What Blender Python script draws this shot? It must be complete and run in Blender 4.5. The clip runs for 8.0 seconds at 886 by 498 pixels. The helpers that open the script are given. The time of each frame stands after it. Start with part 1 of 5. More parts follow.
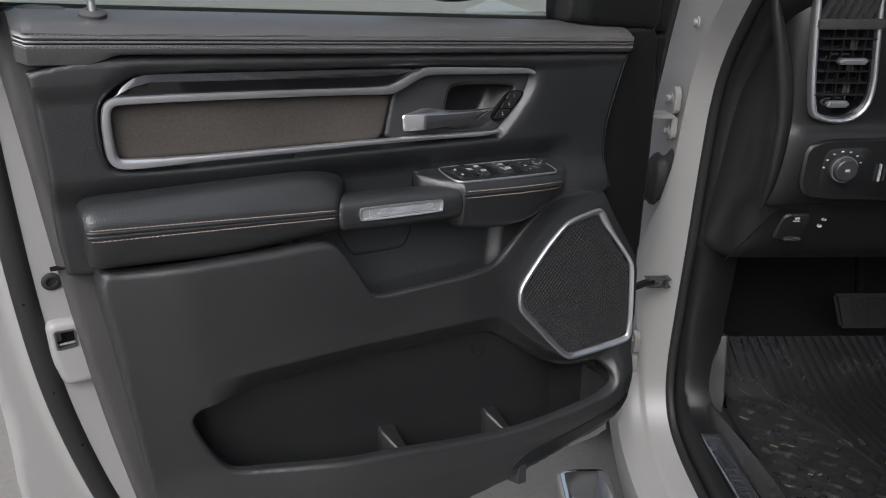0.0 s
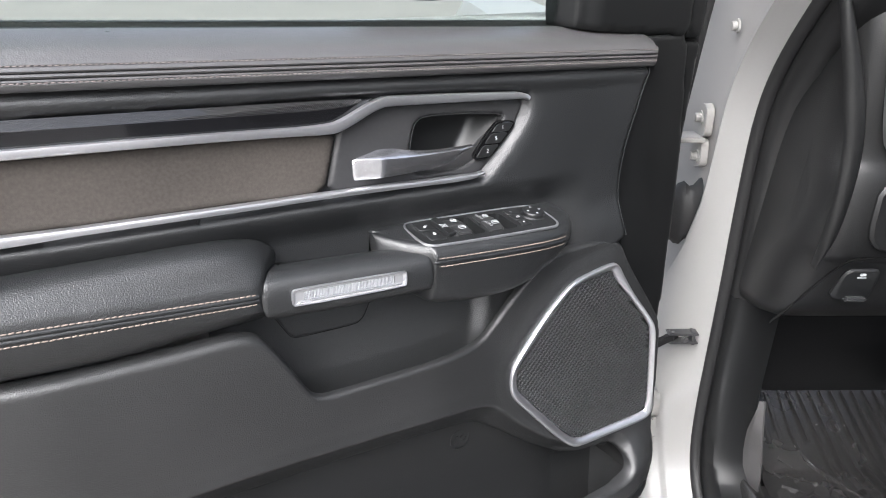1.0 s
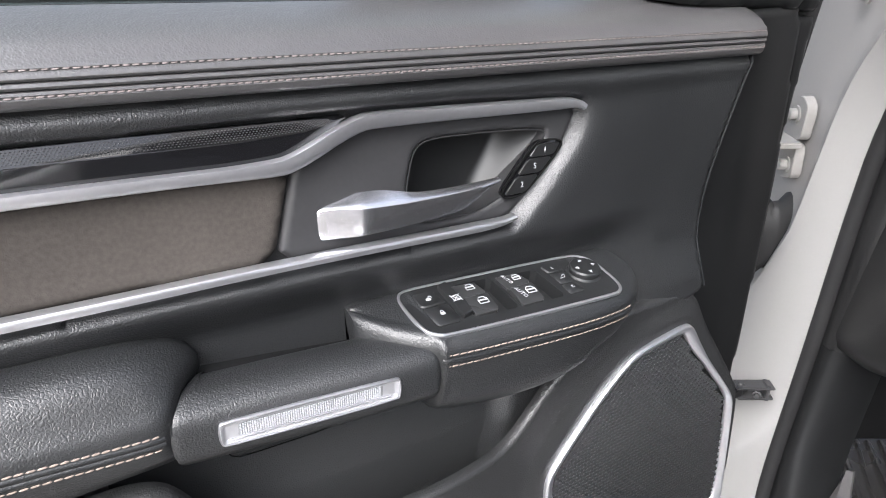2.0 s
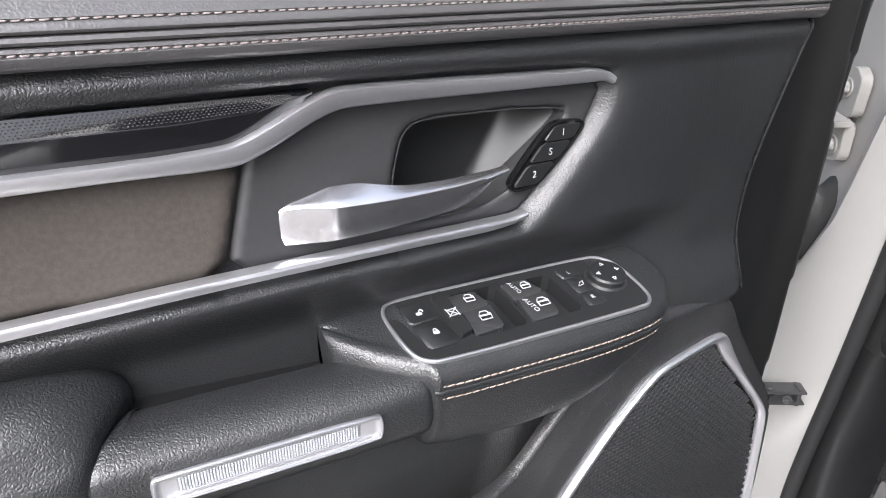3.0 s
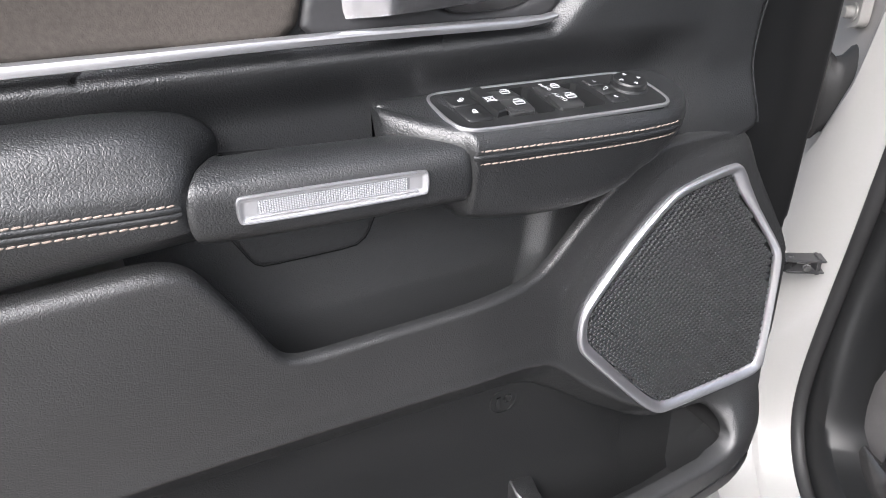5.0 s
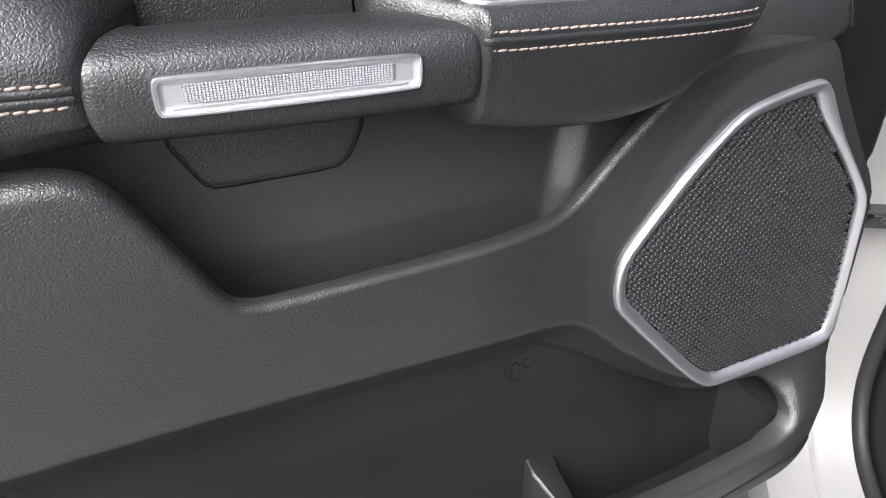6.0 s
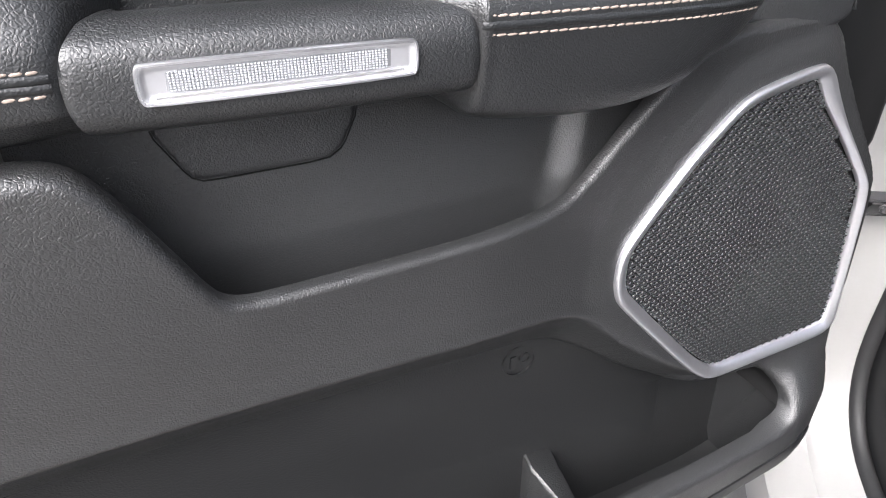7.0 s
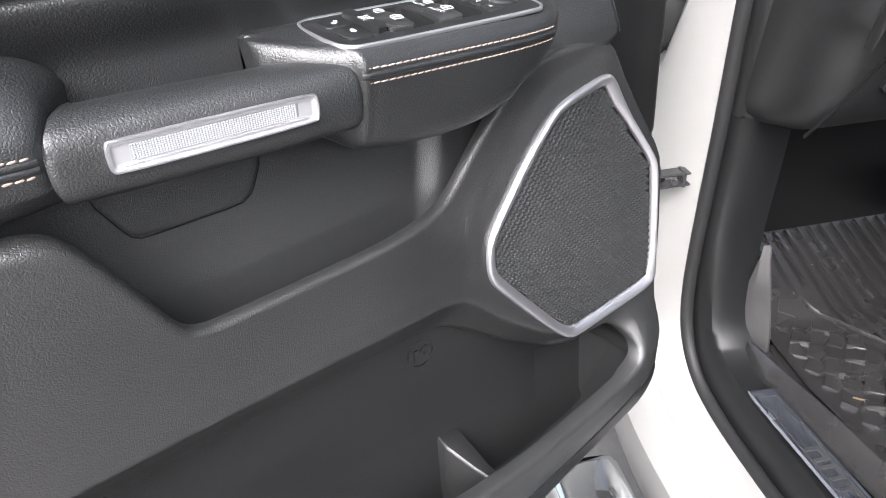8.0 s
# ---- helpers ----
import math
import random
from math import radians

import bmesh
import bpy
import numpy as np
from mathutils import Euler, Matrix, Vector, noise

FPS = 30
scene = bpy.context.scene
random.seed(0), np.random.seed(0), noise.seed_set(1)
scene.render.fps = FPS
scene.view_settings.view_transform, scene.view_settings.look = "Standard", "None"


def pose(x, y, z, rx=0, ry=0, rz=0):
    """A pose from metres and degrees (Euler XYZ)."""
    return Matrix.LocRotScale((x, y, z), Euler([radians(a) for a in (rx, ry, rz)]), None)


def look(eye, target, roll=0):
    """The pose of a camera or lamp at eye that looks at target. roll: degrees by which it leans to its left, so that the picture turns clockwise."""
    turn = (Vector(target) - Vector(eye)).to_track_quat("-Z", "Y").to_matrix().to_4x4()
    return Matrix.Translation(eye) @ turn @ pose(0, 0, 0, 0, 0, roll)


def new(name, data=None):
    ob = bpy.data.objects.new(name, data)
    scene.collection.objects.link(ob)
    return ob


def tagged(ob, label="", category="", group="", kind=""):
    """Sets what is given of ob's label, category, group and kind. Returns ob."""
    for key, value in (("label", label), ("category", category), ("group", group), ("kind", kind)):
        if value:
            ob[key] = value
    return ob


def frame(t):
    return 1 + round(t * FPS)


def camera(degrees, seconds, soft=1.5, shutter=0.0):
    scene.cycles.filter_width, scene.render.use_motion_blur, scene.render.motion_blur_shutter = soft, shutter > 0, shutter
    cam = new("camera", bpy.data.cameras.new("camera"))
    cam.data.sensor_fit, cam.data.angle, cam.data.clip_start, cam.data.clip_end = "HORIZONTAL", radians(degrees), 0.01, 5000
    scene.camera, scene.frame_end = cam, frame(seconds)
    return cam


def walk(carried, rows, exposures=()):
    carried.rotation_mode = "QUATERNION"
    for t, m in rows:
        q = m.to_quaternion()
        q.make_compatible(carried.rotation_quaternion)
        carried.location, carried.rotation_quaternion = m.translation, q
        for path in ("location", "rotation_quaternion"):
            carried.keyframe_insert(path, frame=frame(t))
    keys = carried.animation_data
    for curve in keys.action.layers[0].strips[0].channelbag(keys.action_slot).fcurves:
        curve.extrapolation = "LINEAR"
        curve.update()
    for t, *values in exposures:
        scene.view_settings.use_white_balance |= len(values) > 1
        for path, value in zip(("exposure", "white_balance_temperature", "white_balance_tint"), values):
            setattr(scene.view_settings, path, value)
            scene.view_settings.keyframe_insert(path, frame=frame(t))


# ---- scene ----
cam = camera(62.6, 8.0, soft=1.0)
METRES, EYE, TILT, LEAN, TURN = 1.3, 1.45, -20.0, 0.0, -31.8
ROWS = [
    (0.0, 0.0, 0.0, 0.0, -0.0, 0.0, 0.0),
    (0.5, 0.033, 0.0983, 0.0467, 0.61, -0.4, -0.02),
    (1.0, 0.0399, 0.2133, 0.0932, 0.63, -1.29, 0.13),
    (1.5, 0.0281, 0.3419, 0.1466, 0.73, -3.03, -0.0),
    (2.0, 0.032, 0.4434, 0.1736, 1.01, -5.12, -0.43),
    (3.5, 0.0338, 0.536, 0.1869, 1.39, -8.35, -1.17),
    (4.0, 0.029, 0.4854, 0.167, 1.6, -8.33, -1.14),
    (4.5, 0.0291, 0.4452, 0.1192, 2.52, -8.6, -0.92),
    (5.0, 0.0376, 0.4594, 0.0837, 4.17, -9.63, -0.95),
    (6.5, 0.0436, 0.587, 0.0414, 6.93, -13.12, -1.96),
    (7.0, 0.0405, 0.5701, 0.0434, 5.75, -13.09, -1.37),
    (7.5, 0.0349, 0.5208, 0.0424, 1.43, -11.82, 1.26),
    (8.0, 0.0061, 0.4805, 0.0375, -8.45, -9.99, 6.81),
]
EXPOSURES = [(0.0, 0.35, 6050, 10), (0.2, 1.15, 6050, 10), (0.4, 1.4, 6050, 10), (1.0, 1.6, 6050, 10), (2.0, 1.62, 6050, 11), (4.0, 1.6, 6100, 12), (5.0, 1.7, 6100, 12), (6.5, 1.59, 6100, 12), (7.0, 1.9, 6100, 12), (7.5, 2.06, 6100, 12), (8.0, 2.06, 6100, 12)]
walk(cam, [(t, pose(0, 0, EYE, TILT, LEAN, TURN) @ pose(METRES * x, METRES * y, METRES * z, 90 + pitch, roll, yaw)) for t, x, y, z, yaw, pitch, roll in ROWS], EXPOSURES)

# ---- light: a bright overcast day ----
world = bpy.data.worlds.new("sky")
scene.world = world
world.use_nodes = True
wn = world.node_tree
sky = wn.nodes.new("ShaderNodeTexSky")
sky.sky_type, sky.sun_disc = "NISHITA", False
sky.sun_elevation, sky.sun_rotation = radians(45), radians(230)
sky.air_density, sky.dust_density = 1.0, 8.0
hazy = wn.nodes.new("ShaderNodeHueSaturation")
hazy.inputs["Saturation"].default_value = 0.5
wn.links.new(sky.outputs[0], hazy.inputs["Color"])
wn.links.new(hazy.outputs[0], wn.nodes["Background"].inputs[0])
wn.nodes["Background"].inputs[1].default_value = 0.15
sun = new("sun", bpy.data.lights.new("sun", "SUN"))
sun.data.energy, sun.data.angle, sun.data.color = 1.35, radians(60), (1.0, 0.99, 0.98)
sun.matrix_world = look((-2.1, -1.3, 4.3), (0.5, 0.9, 0.9))


# ---- materials ----
def material(name, colour, rough=0.5, metal=0.0, spread=0.12, scale=6.0, bumps=(), coat=0.0, spec=0.5, rough_spread=0.06, random_piece=0.0):
    """A procedural surface: colour varied at two scales, roughness varied, and relief from a list of (kind, size in metres, depth in metres)."""
    m = bpy.data.materials.new(name)
    m.use_nodes = True
    t = m.node_tree
    n, l = t.nodes, t.links
    b = n["Principled BSDF"]
    b.inputs["Metallic"].default_value = metal
    b.inputs["Coat Weight"].default_value = coat
    b.inputs["Coat Roughness"].default_value = 0.05
    b.inputs["Specular IOR Level"].default_value = spec
    co = n.new("ShaderNodeTexCoord")
    big = n.new("ShaderNodeTexNoise")
    big.inputs["Scale"].default_value, big.inputs["Detail"].default_value = scale, 3.0
    fine = n.new("ShaderNodeTexNoise")
    fine.inputs["Scale"].default_value, fine.inputs["Detail"].default_value = scale * 40, 4.0
    l.new(co.outputs["Object"], big.inputs["Vector"])
    l.new(co.outputs["Object"], fine.inputs["Vector"])
    mix = n.new("ShaderNodeMath")
    mix.operation = "MULTIPLY_ADD"
    mix.inputs[1].default_value, mix.inputs[2].default_value = 0.5, 0.0
    add = n.new("ShaderNodeMath")
    add.operation = "MULTIPLY_ADD"
    add.inputs[1].default_value = 0.5
    l.new(fine.outputs["Fac"], mix.inputs[0])
    l.new(big.outputs["Fac"], add.inputs[0])
    l.new(mix.outputs[0], add.inputs[2])
    ramp = n.new("ShaderNodeMapRange")
    ramp.inputs["From Min"].default_value, ramp.inputs["From Max"].default_value = 0.3, 0.7
    ramp.inputs["To Min"].default_value, ramp.inputs["To Max"].default_value = 1 - spread, 1 + spread
    l.new(add.outputs[0], ramp.inputs["Value"])
    tint = n.new("ShaderNodeVectorMath")
    tint.operation = "SCALE"
    tint.inputs[0].default_value = colour
    l.new(ramp.outputs[0], tint.inputs["Scale"])
    l.new(tint.outputs[0], b.inputs["Base Color"])
    rr = n.new("ShaderNodeMapRange")
    rr.inputs["From Min"].default_value, rr.inputs["From Max"].default_value = 0.3, 0.7
    rr.inputs["To Min"].default_value, rr.inputs["To Max"].default_value = max(0.02, rough - rough_spread), min(1, rough + rough_spread)
    l.new(big.outputs["Fac"], rr.inputs["Value"])
    l.new(rr.outputs[0], b.inputs["Roughness"])
    last = None
    for kind, size, depth in bumps:
        if kind == "cells":
            tex = n.new("ShaderNodeTexVoronoi")
            tex.feature = "SMOOTH_F1"
            tex.inputs["Scale"].default_value, tex.inputs["Smoothness"].default_value = 1 / size, 0.35
            wob = n.new("ShaderNodeTexNoise")
            wob.inputs["Scale"].default_value = 0.45 / size
            off = n.new("ShaderNodeVectorMath")
            off.operation = "MULTIPLY_ADD"
            off.inputs[1].default_value = (size * 1.5, size, size)
            l.new(co.outputs["Object"], wob.inputs["Vector"])
            l.new(wob.outputs["Color"], off.inputs[0])
            l.new(co.outputs["Object"], off.inputs[2])
            l.new(off.outputs[0], tex.inputs["Vector"])
            clip = n.new("ShaderNodeMapRange")
            clip.interpolation_type = "SMOOTHSTEP"
            clip.inputs["From Min"].default_value, clip.inputs["From Max"].default_value = 0.75, 0.05
            l.new(tex.outputs["Distance"], clip.inputs["Value"])
            out = clip.outputs[0]
        elif kind == "creases":
            tex = n.new("ShaderNodeTexVoronoi")
            tex.feature = "DISTANCE_TO_EDGE"
            tex.inputs["Scale"].default_value = 1 / size
            wob = n.new("ShaderNodeTexNoise")
            wob.inputs["Scale"].default_value = 0.5 / size
            off = n.new("ShaderNodeVectorMath")
            off.operation = "MULTIPLY_ADD"
            off.inputs[1].default_value = (size * 1.4, size * 1.4, size)
            l.new(co.outputs["Object"], wob.inputs["Vector"])
            l.new(wob.outputs["Color"], off.inputs[0])
            l.new(co.outputs["Object"], off.inputs[2])
            l.new(off.outputs[0], tex.inputs["Vector"])
            clip = n.new("ShaderNodeMapRange")
            clip.interpolation_type = "SMOOTHSTEP"
            clip.inputs["From Max"].default_value = 0.26
            l.new(tex.outputs["Distance"], clip.inputs["Value"])
            out = clip.outputs[0]
        else:
            tex = n.new("ShaderNodeTexNoise")
            tex.inputs["Scale"].default_value, tex.inputs["Detail"].default_value = 1 / size, 4.0
            l.new(co.outputs["Object"], tex.inputs["Vector"])
            out = tex.outputs["Fac"]
        bump = n.new("ShaderNodeBump")
        bump.inputs["Distance"].default_value, bump.inputs["Strength"].default_value = depth, 1.0
        l.new(out, bump.inputs["Height"])
        if last:
            l.new(last.outputs[0], bump.inputs["Normal"])
        last = bump
    if last:
        l.new(last.outputs[0], b.inputs["Normal"])
    return m


LEATHER = material("black_leatherette", (0.0150, 0.0157, 0.0165), 0.39, spec=0.65, bumps=[("cells", 0.0017, 0.00010), ("creases", 0.0026, 0.00011), ("noise", 0.007, 0.00015), ("noise", 0.03, 0.0006)], scale=9)
# paler copy of the leatherette: the rail's sky sheen is put into its colour
RAIL_LEATHER = material("sky_lightened_black_leatherette", (0.058, 0.0563, 0.0573), 0.33, spec=0.8, bumps=[("cells", 0.0018, 0.00008), ("noise", 0.008, 0.0003)], scale=9)
LEATHER_FINE = material("black_fine_leatherette", (0.014, 0.0148, 0.0158), 0.40, bumps=[("cells", 0.0018, 0.00015), ("noise", 0.015, 0.0004)], scale=9)
PLASTIC = material("black_grained_plastic", (0.0185, 0.0188, 0.0192), 0.38, spec=0.6, bumps=[("cells", 0.0016, 0.00010), ("creases", 0.0025, 0.00011), ("noise", 0.007, 0.0003), ("noise", 0.03, 0.0005)], scale=7)
# black soft plastic of dash and pillar, darkened in colour for the cabin's shade
DASH_PLASTIC = material("shade_darkened_cabin_plastic", (0.0095, 0.0096, 0.0098), 0.44, spec=0.5, bumps=[("cells", 0.0020, 0.00007)], scale=7)
PLASTIC_SMOOTH = material("smooth_black_plastic", (0.0082, 0.0085, 0.0088), 0.40, spec=0.28, bumps=[("noise", 0.0008, 0.00004)], scale=7)
PLASTIC_GREY = material("dark_grey_edge_plastic", (0.045, 0.043, 0.043), 0.6, bumps=[("noise", 0.001, 0.00008)], scale=7)
SATIN_BLACK = material("satin_black_bezel_plastic", (0.036, 0.036, 0.0375), 0.42, bumps=[("noise", 0.0006, 0.00002)])
GLOSS_BLACK = material("gloss_black_accent", (0.008, 0.008, 0.009), 0.08, coat=0.6, rough_spread=0.02)
RUBBER = material("black_rubber", (0.014, 0.014, 0.0145), 0.55, spec=0.35, bumps=[("noise", 0.004, 0.0002)])
SATIN_METAL = material("satin_silver_trim", (0.60, 0.60, 0.625), 0.33, metal=0.9, spread=0.05, rough_spread=0.04)
SILVER_PAINT = material("silver_painted_plastic", (0.36, 0.36, 0.375), 0.36, metal=0.5, spread=0.04, rough_spread=0.03)
CHROME = material("brushed_chrome", (0.76, 0.76, 0.78), 0.32, metal=0.92, spread=0.04, rough_spread=0.03)
# the blue in this steel is reflected sky put into the base colour
PLATE_STEEL = material("sky_tinted_sill_plate_steel", (0.42, 0.45, 0.52), 0.25, metal=0.95, spread=0.05)
HANDLE_CHROME = material("smooth_silver_handle", (0.76, 0.76, 0.79), 0.24, metal=0.97, spread=0.03, rough_spread=0.03)
MIRROR_CHROME = material("polished_chrome", (0.72, 0.74, 0.76), 0.06, metal=1.0, spread=0.03, rough_spread=0.02)
FABRIC = material("brown_grey_suede_cloth", (0.057, 0.0505, 0.045), 0.9, spread=0.26, scale=7, bumps=[("noise", 0.0012, 0.0003), ("noise", 0.03, 0.0006)], spec=0.2)
WHITE = material("white_car_paint", (0.245, 0.240, 0.235), 0.42, coat=0.12, spread=0.02, rough_spread=0.01)
PRIMER = material("thin_white_jamb_paint", (0.235, 0.229, 0.220), 0.42, spread=0.05, bumps=[("noise", 0.02, 0.0002)])
THREAD = material("tan_stitching_thread", (0.24, 0.195, 0.165), 0.8, spread=0.25, scale=30)
THREAD_GREY = material("grey_stitching_thread", (0.26, 0.225, 0.22), 0.8, spread=0.2, scale=30)
GLYPH = material("white_printed_marking", (0.40, 0.41, 0.42), 0.5, spread=0.04)
WINDOW_KEY = material("satin_window_switch_plastic", (0.026, 0.0265, 0.027), 0.30, spec=0.5, bumps=[("noise", 0.0006, 0.00002)])
KEY = material("black_switch_plastic", (0.014, 0.0145, 0.015), 0.38, spec=0.4, bumps=[("noise", 0.0007, 0.00003)])
GRILLE = material("black_speaker_cloth_beads", (0.022, 0.0222, 0.0225), 0.19, spec=1.0, rough_spread=0.04)
# near-black for joints and dark parts, and painted shade in pocket and footwell
DARK = material("black_parts_and_shade", (0.005, 0.005, 0.005), 0.7, spec=0.15)
POCKET_PLASTIC = material("matt_black_pocket_plastic", (0.0130, 0.0134, 0.0138), 0.42, spec=0.5, bumps=[("cells", 0.0018, 0.00014)])
HOLLOW_PLASTIC = material("black_grained_recess_plastic", (0.030, 0.031, 0.032), 0.34, spec=0.65, bumps=[("cells", 0.0016, 0.00010), ("creases", 0.0022, 0.00012), ("noise", 0.006, 0.0003)])
MAT = material("black_rubber_floor_mat", (0.024, 0.0233, 0.023), 0.25, spec=0.9, spread=0.3, scale=12, bumps=[("noise", 0.006, 0.0003)])
FLAP = material("grey_mat_wall", (0.055, 0.053, 0.053), 0.42, spread=0.3, scale=20)
CONCRETE = material("pale_grey_concrete", (0.17, 0.16, 0.145), 0.85, spread=0.16, scale=1.2, bumps=[("noise", 0.01, 0.001)])
LENS_BASE = material("grey_lamp_lens", (0.15, 0.153, 0.16), 0.3, spread=0.04)
LENS = material("dotted_clear_lamp_lens", (0.33, 0.338, 0.355), 0.3, coat=0.2, spread=0.04)
DIRT = material("brown_dry_debris", (0.20, 0.15, 0.10), 0.9)


def glass(name, colour):
    m = bpy.data.materials.new(name)
    m.use_nodes = True
    b = m.node_tree.nodes["Principled BSDF"]
    b.inputs["Base Color"].default_value = (*colour, 1)
    b.inputs["Transmission Weight"].default_value = 1.0
    b.inputs["Roughness"].default_value = 0.0
    b.inputs["IOR"].default_value = 1.1
    return m


GLASS = glass("green_tinted_window_glass", (0.74, 0.81, 0.775))


# ---- mesh helpers ----
def thing(name, label, category, loc=(0, 0, 0), turn=0.0, kind="", group=""):
    ob = new(name)
    ob.matrix_basis = pose(*loc, 0, 0, turn)
    return tagged(ob, label, category, group, kind)


def as_object(name, me, mat, parent, label="", local=False):
    me.materials.append(mat)
    ob = new(name, me)
    if parent is not None:
        ob.parent = parent
        if parent.type == "EMPTY" and not local:
            ob.matrix_parent_inverse = parent.matrix_basis.inverted()
    return tagged(ob, label)


def from_lists(name, verts, faces, mat, parent, label="", local=False, smooth=True):
    me = bpy.data.meshes.new(name)
    me.from_pydata([tuple(map(float, v)) for v in verts], [], [tuple(map(int, f)) for f in faces])
    me.update()
    if smooth:
        me.shade_smooth()
    return as_object(name, me, mat, parent, label, local)


def part(name, bm, mat, parent, label="", local=False, smooth=True):
    me = bpy.data.meshes.new(name)
    bmesh.ops.recalc_face_normals(bm, faces=bm.faces[:])
    bm.to_mesh(me)
    bm.free()
    if smooth:
        me.shade_smooth()
        me.set_sharp_from_angle(angle=radians(38))
    return as_object(name, me, mat, parent, label, local)


def rounded(pts, times=3, closed=True, keep=0.25):
    """Corner cutting: a smooth outline from a few control points."""
    p = np.array(pts, float)
    for _ in range(times):
        q = np.roll(p, -1, axis=0) if closed else p[1:]
        a = p if closed else p[:-1]
        cut = np.stack([a * (1 - keep) + q * keep, a * keep + q * (1 - keep)], 1).reshape(-1, p.shape[1])
        p = cut if closed else np.vstack([p[:1], cut, p[-1:]])
    return p


def signed(P, poly):
    """Distance of points to an outline, positive inside, and the nearest points on it."""
    P, poly = np.asarray(P, float), np.asarray(poly, float)
    A, B = poly, np.roll(poly, -1, axis=0)
    D = B - A
    best, near = np.full(len(P), 1e9), np.zeros_like(P)
    inside = np.zeros(len(P), bool)
    for a, b, d in zip(A, B, D):
        s = np.clip(((P - a) @ d) / max(d @ d, 1e-15), 0, 1)
        q = a + s[:, None] * d
        r = ((P - q) ** 2).sum(1)
        m = r < best
        best[m], near[m] = r[m], q[m]
        if a[1] != b[1]:
            c = (a[1] > P[:, 1]) != (b[1] > P[:, 1])
            inside ^= c & (P[:, 0] < (b[0] - a[0]) * (P[:, 1] - a[1]) / (b[1] - a[1]) + a[0])
    dist = np.sqrt(best)
    return np.where(inside, dist, -dist), near


def step(e0, e1, v):
    t = np.clip((v - e0) / (e1 - e0), 0, 1)
    return t * t * (3 - 2 * t)


def roll(d, r):
    """How far a surface falls back at distance d from its edge when the edge is rounded with radius r."""
    k = np.clip(r - d, 0, r)
    return r - np.sqrt(np.maximum(r * r - k * k, 0))


def relief(name, outline, depth, mat, parent, label="", h=0.004, holes=(), snaps=(), skirt=0.0, hole_skirt=None, local=False):
    """A moulded skin facing -y: a fine net inside an outline in x and z, its depth given by a function of x, z, the distance to the edge and to the holes."""
    outline = np.asarray(outline, float)
    lo, hi = outline.min(0) - h, outline.max(0) + h
    nx, nz = int(np.ceil((hi[0] - lo[0]) / h)) + 1, int(np.ceil((hi[1] - lo[1]) / h)) + 1
    X, Z = np.meshgrid(lo[0] + h * np.arange(nx), lo[1] + h * np.arange(nz), indexing="ij")
    P = np.stack([X.ravel(), Z.ravel()], 1)
    for line in (*snaps, *holes, outline):
        d, q = signed(P, line)
        m = np.abs(d) < 0.52 * h
        P[m] = q[m]
    I, J = np.meshgrid(np.arange(nx - 1), np.arange(nz - 1), indexing="ij")
    v = (I * nz + J).ravel()
    F = np.stack([v, v + nz, v + nz + 1, v + 1], 1)
    C = P[F].mean(1)
    ok = signed(C, outline)[0] > 0
    for hole in holes:
        ok &= signed(C, hole)[0] < 0
    F = F[ok]
    E = np.sort(np.concatenate([F[:, [k, (k + 1) % 4]] for k in range(4)]), 1)
    pairs, times = np.unique(E, axis=0, return_counts=True)
    edge = np.unique(pairs[times == 1])
    near, gap = P[edge].copy(), np.full(len(edge), 1e9)
    for line in (outline, *holes):
        d, q = signed(P[edge], line)
        m = np.abs(d) < gap
        near[m], gap[m] = q[m], np.abs(d)[m]
    P[edge] = near
    used = np.unique(F)
    index = np.full(len(P), -1)
    index[used] = np.arange(len(used))
    F, P = index[F], P[used]
    d = np.maximum(signed(P, outline)[0], 0)
    dh = [np.maximum(-signed(P, hole)[0], 0) for hole in holes]
    Y = depth(P[:, 0], P[:, 1], d, *dh)
    V = np.stack([P[:, 0], Y, P[:, 1]], 1)
    if skirt:
        E = np.concatenate([F[:, [k, (k + 1) % 4]] for k in range(4)])
        key = np.sort(E, 1)
        _, inv, cnt = np.unique(key, axis=0, return_inverse=True, return_counts=True)
        rim = E[cnt[inv.ravel()] == 1]
        ids = np.unique(rim)
        back = np.full(len(V), -1)
        back[ids] = len(V) + np.arange(len(ids))
        W = V[ids].copy()
        W[:, 1] += skirt(W[:, 0], W[:, 2]) if callable(skirt) else skirt
        V = np.vstack([V, W])
        F = np.vstack([F, np.stack([rim[:, 1], rim[:, 0], back[rim[:, 0]], back[rim[:, 1]]], 1)])
    return from_lists(name, V, F, mat, parent, label, local)


def loft(name, rings, mat, parent, label="", caps=True, closed=True, local=False, smooth_angle=None):
    """A skin over a row of cross-sections of equal length."""
    n = len(rings[0])
    V = [p for r in rings for p in r]
    F = []
    for k in range(len(rings) - 1):
        for i in range(n if closed else n - 1):
            j = (i + 1) % n
            F.append((k * n + i, k * n + j, (k + 1) * n + j, (k + 1) * n + i))
    if caps and closed:
        F.append(tuple(range(n)))
        F.append(tuple((len(rings) - 1) * n + i for i in reversed(range(n))))
    bm = bmesh.new()
    vs = [bm.verts.new(tuple(map(float, p))) for p in V]
    for f in F:
        bm.faces.new([vs[i] for i in f])
    return part(name, bm, mat, parent, label, local)


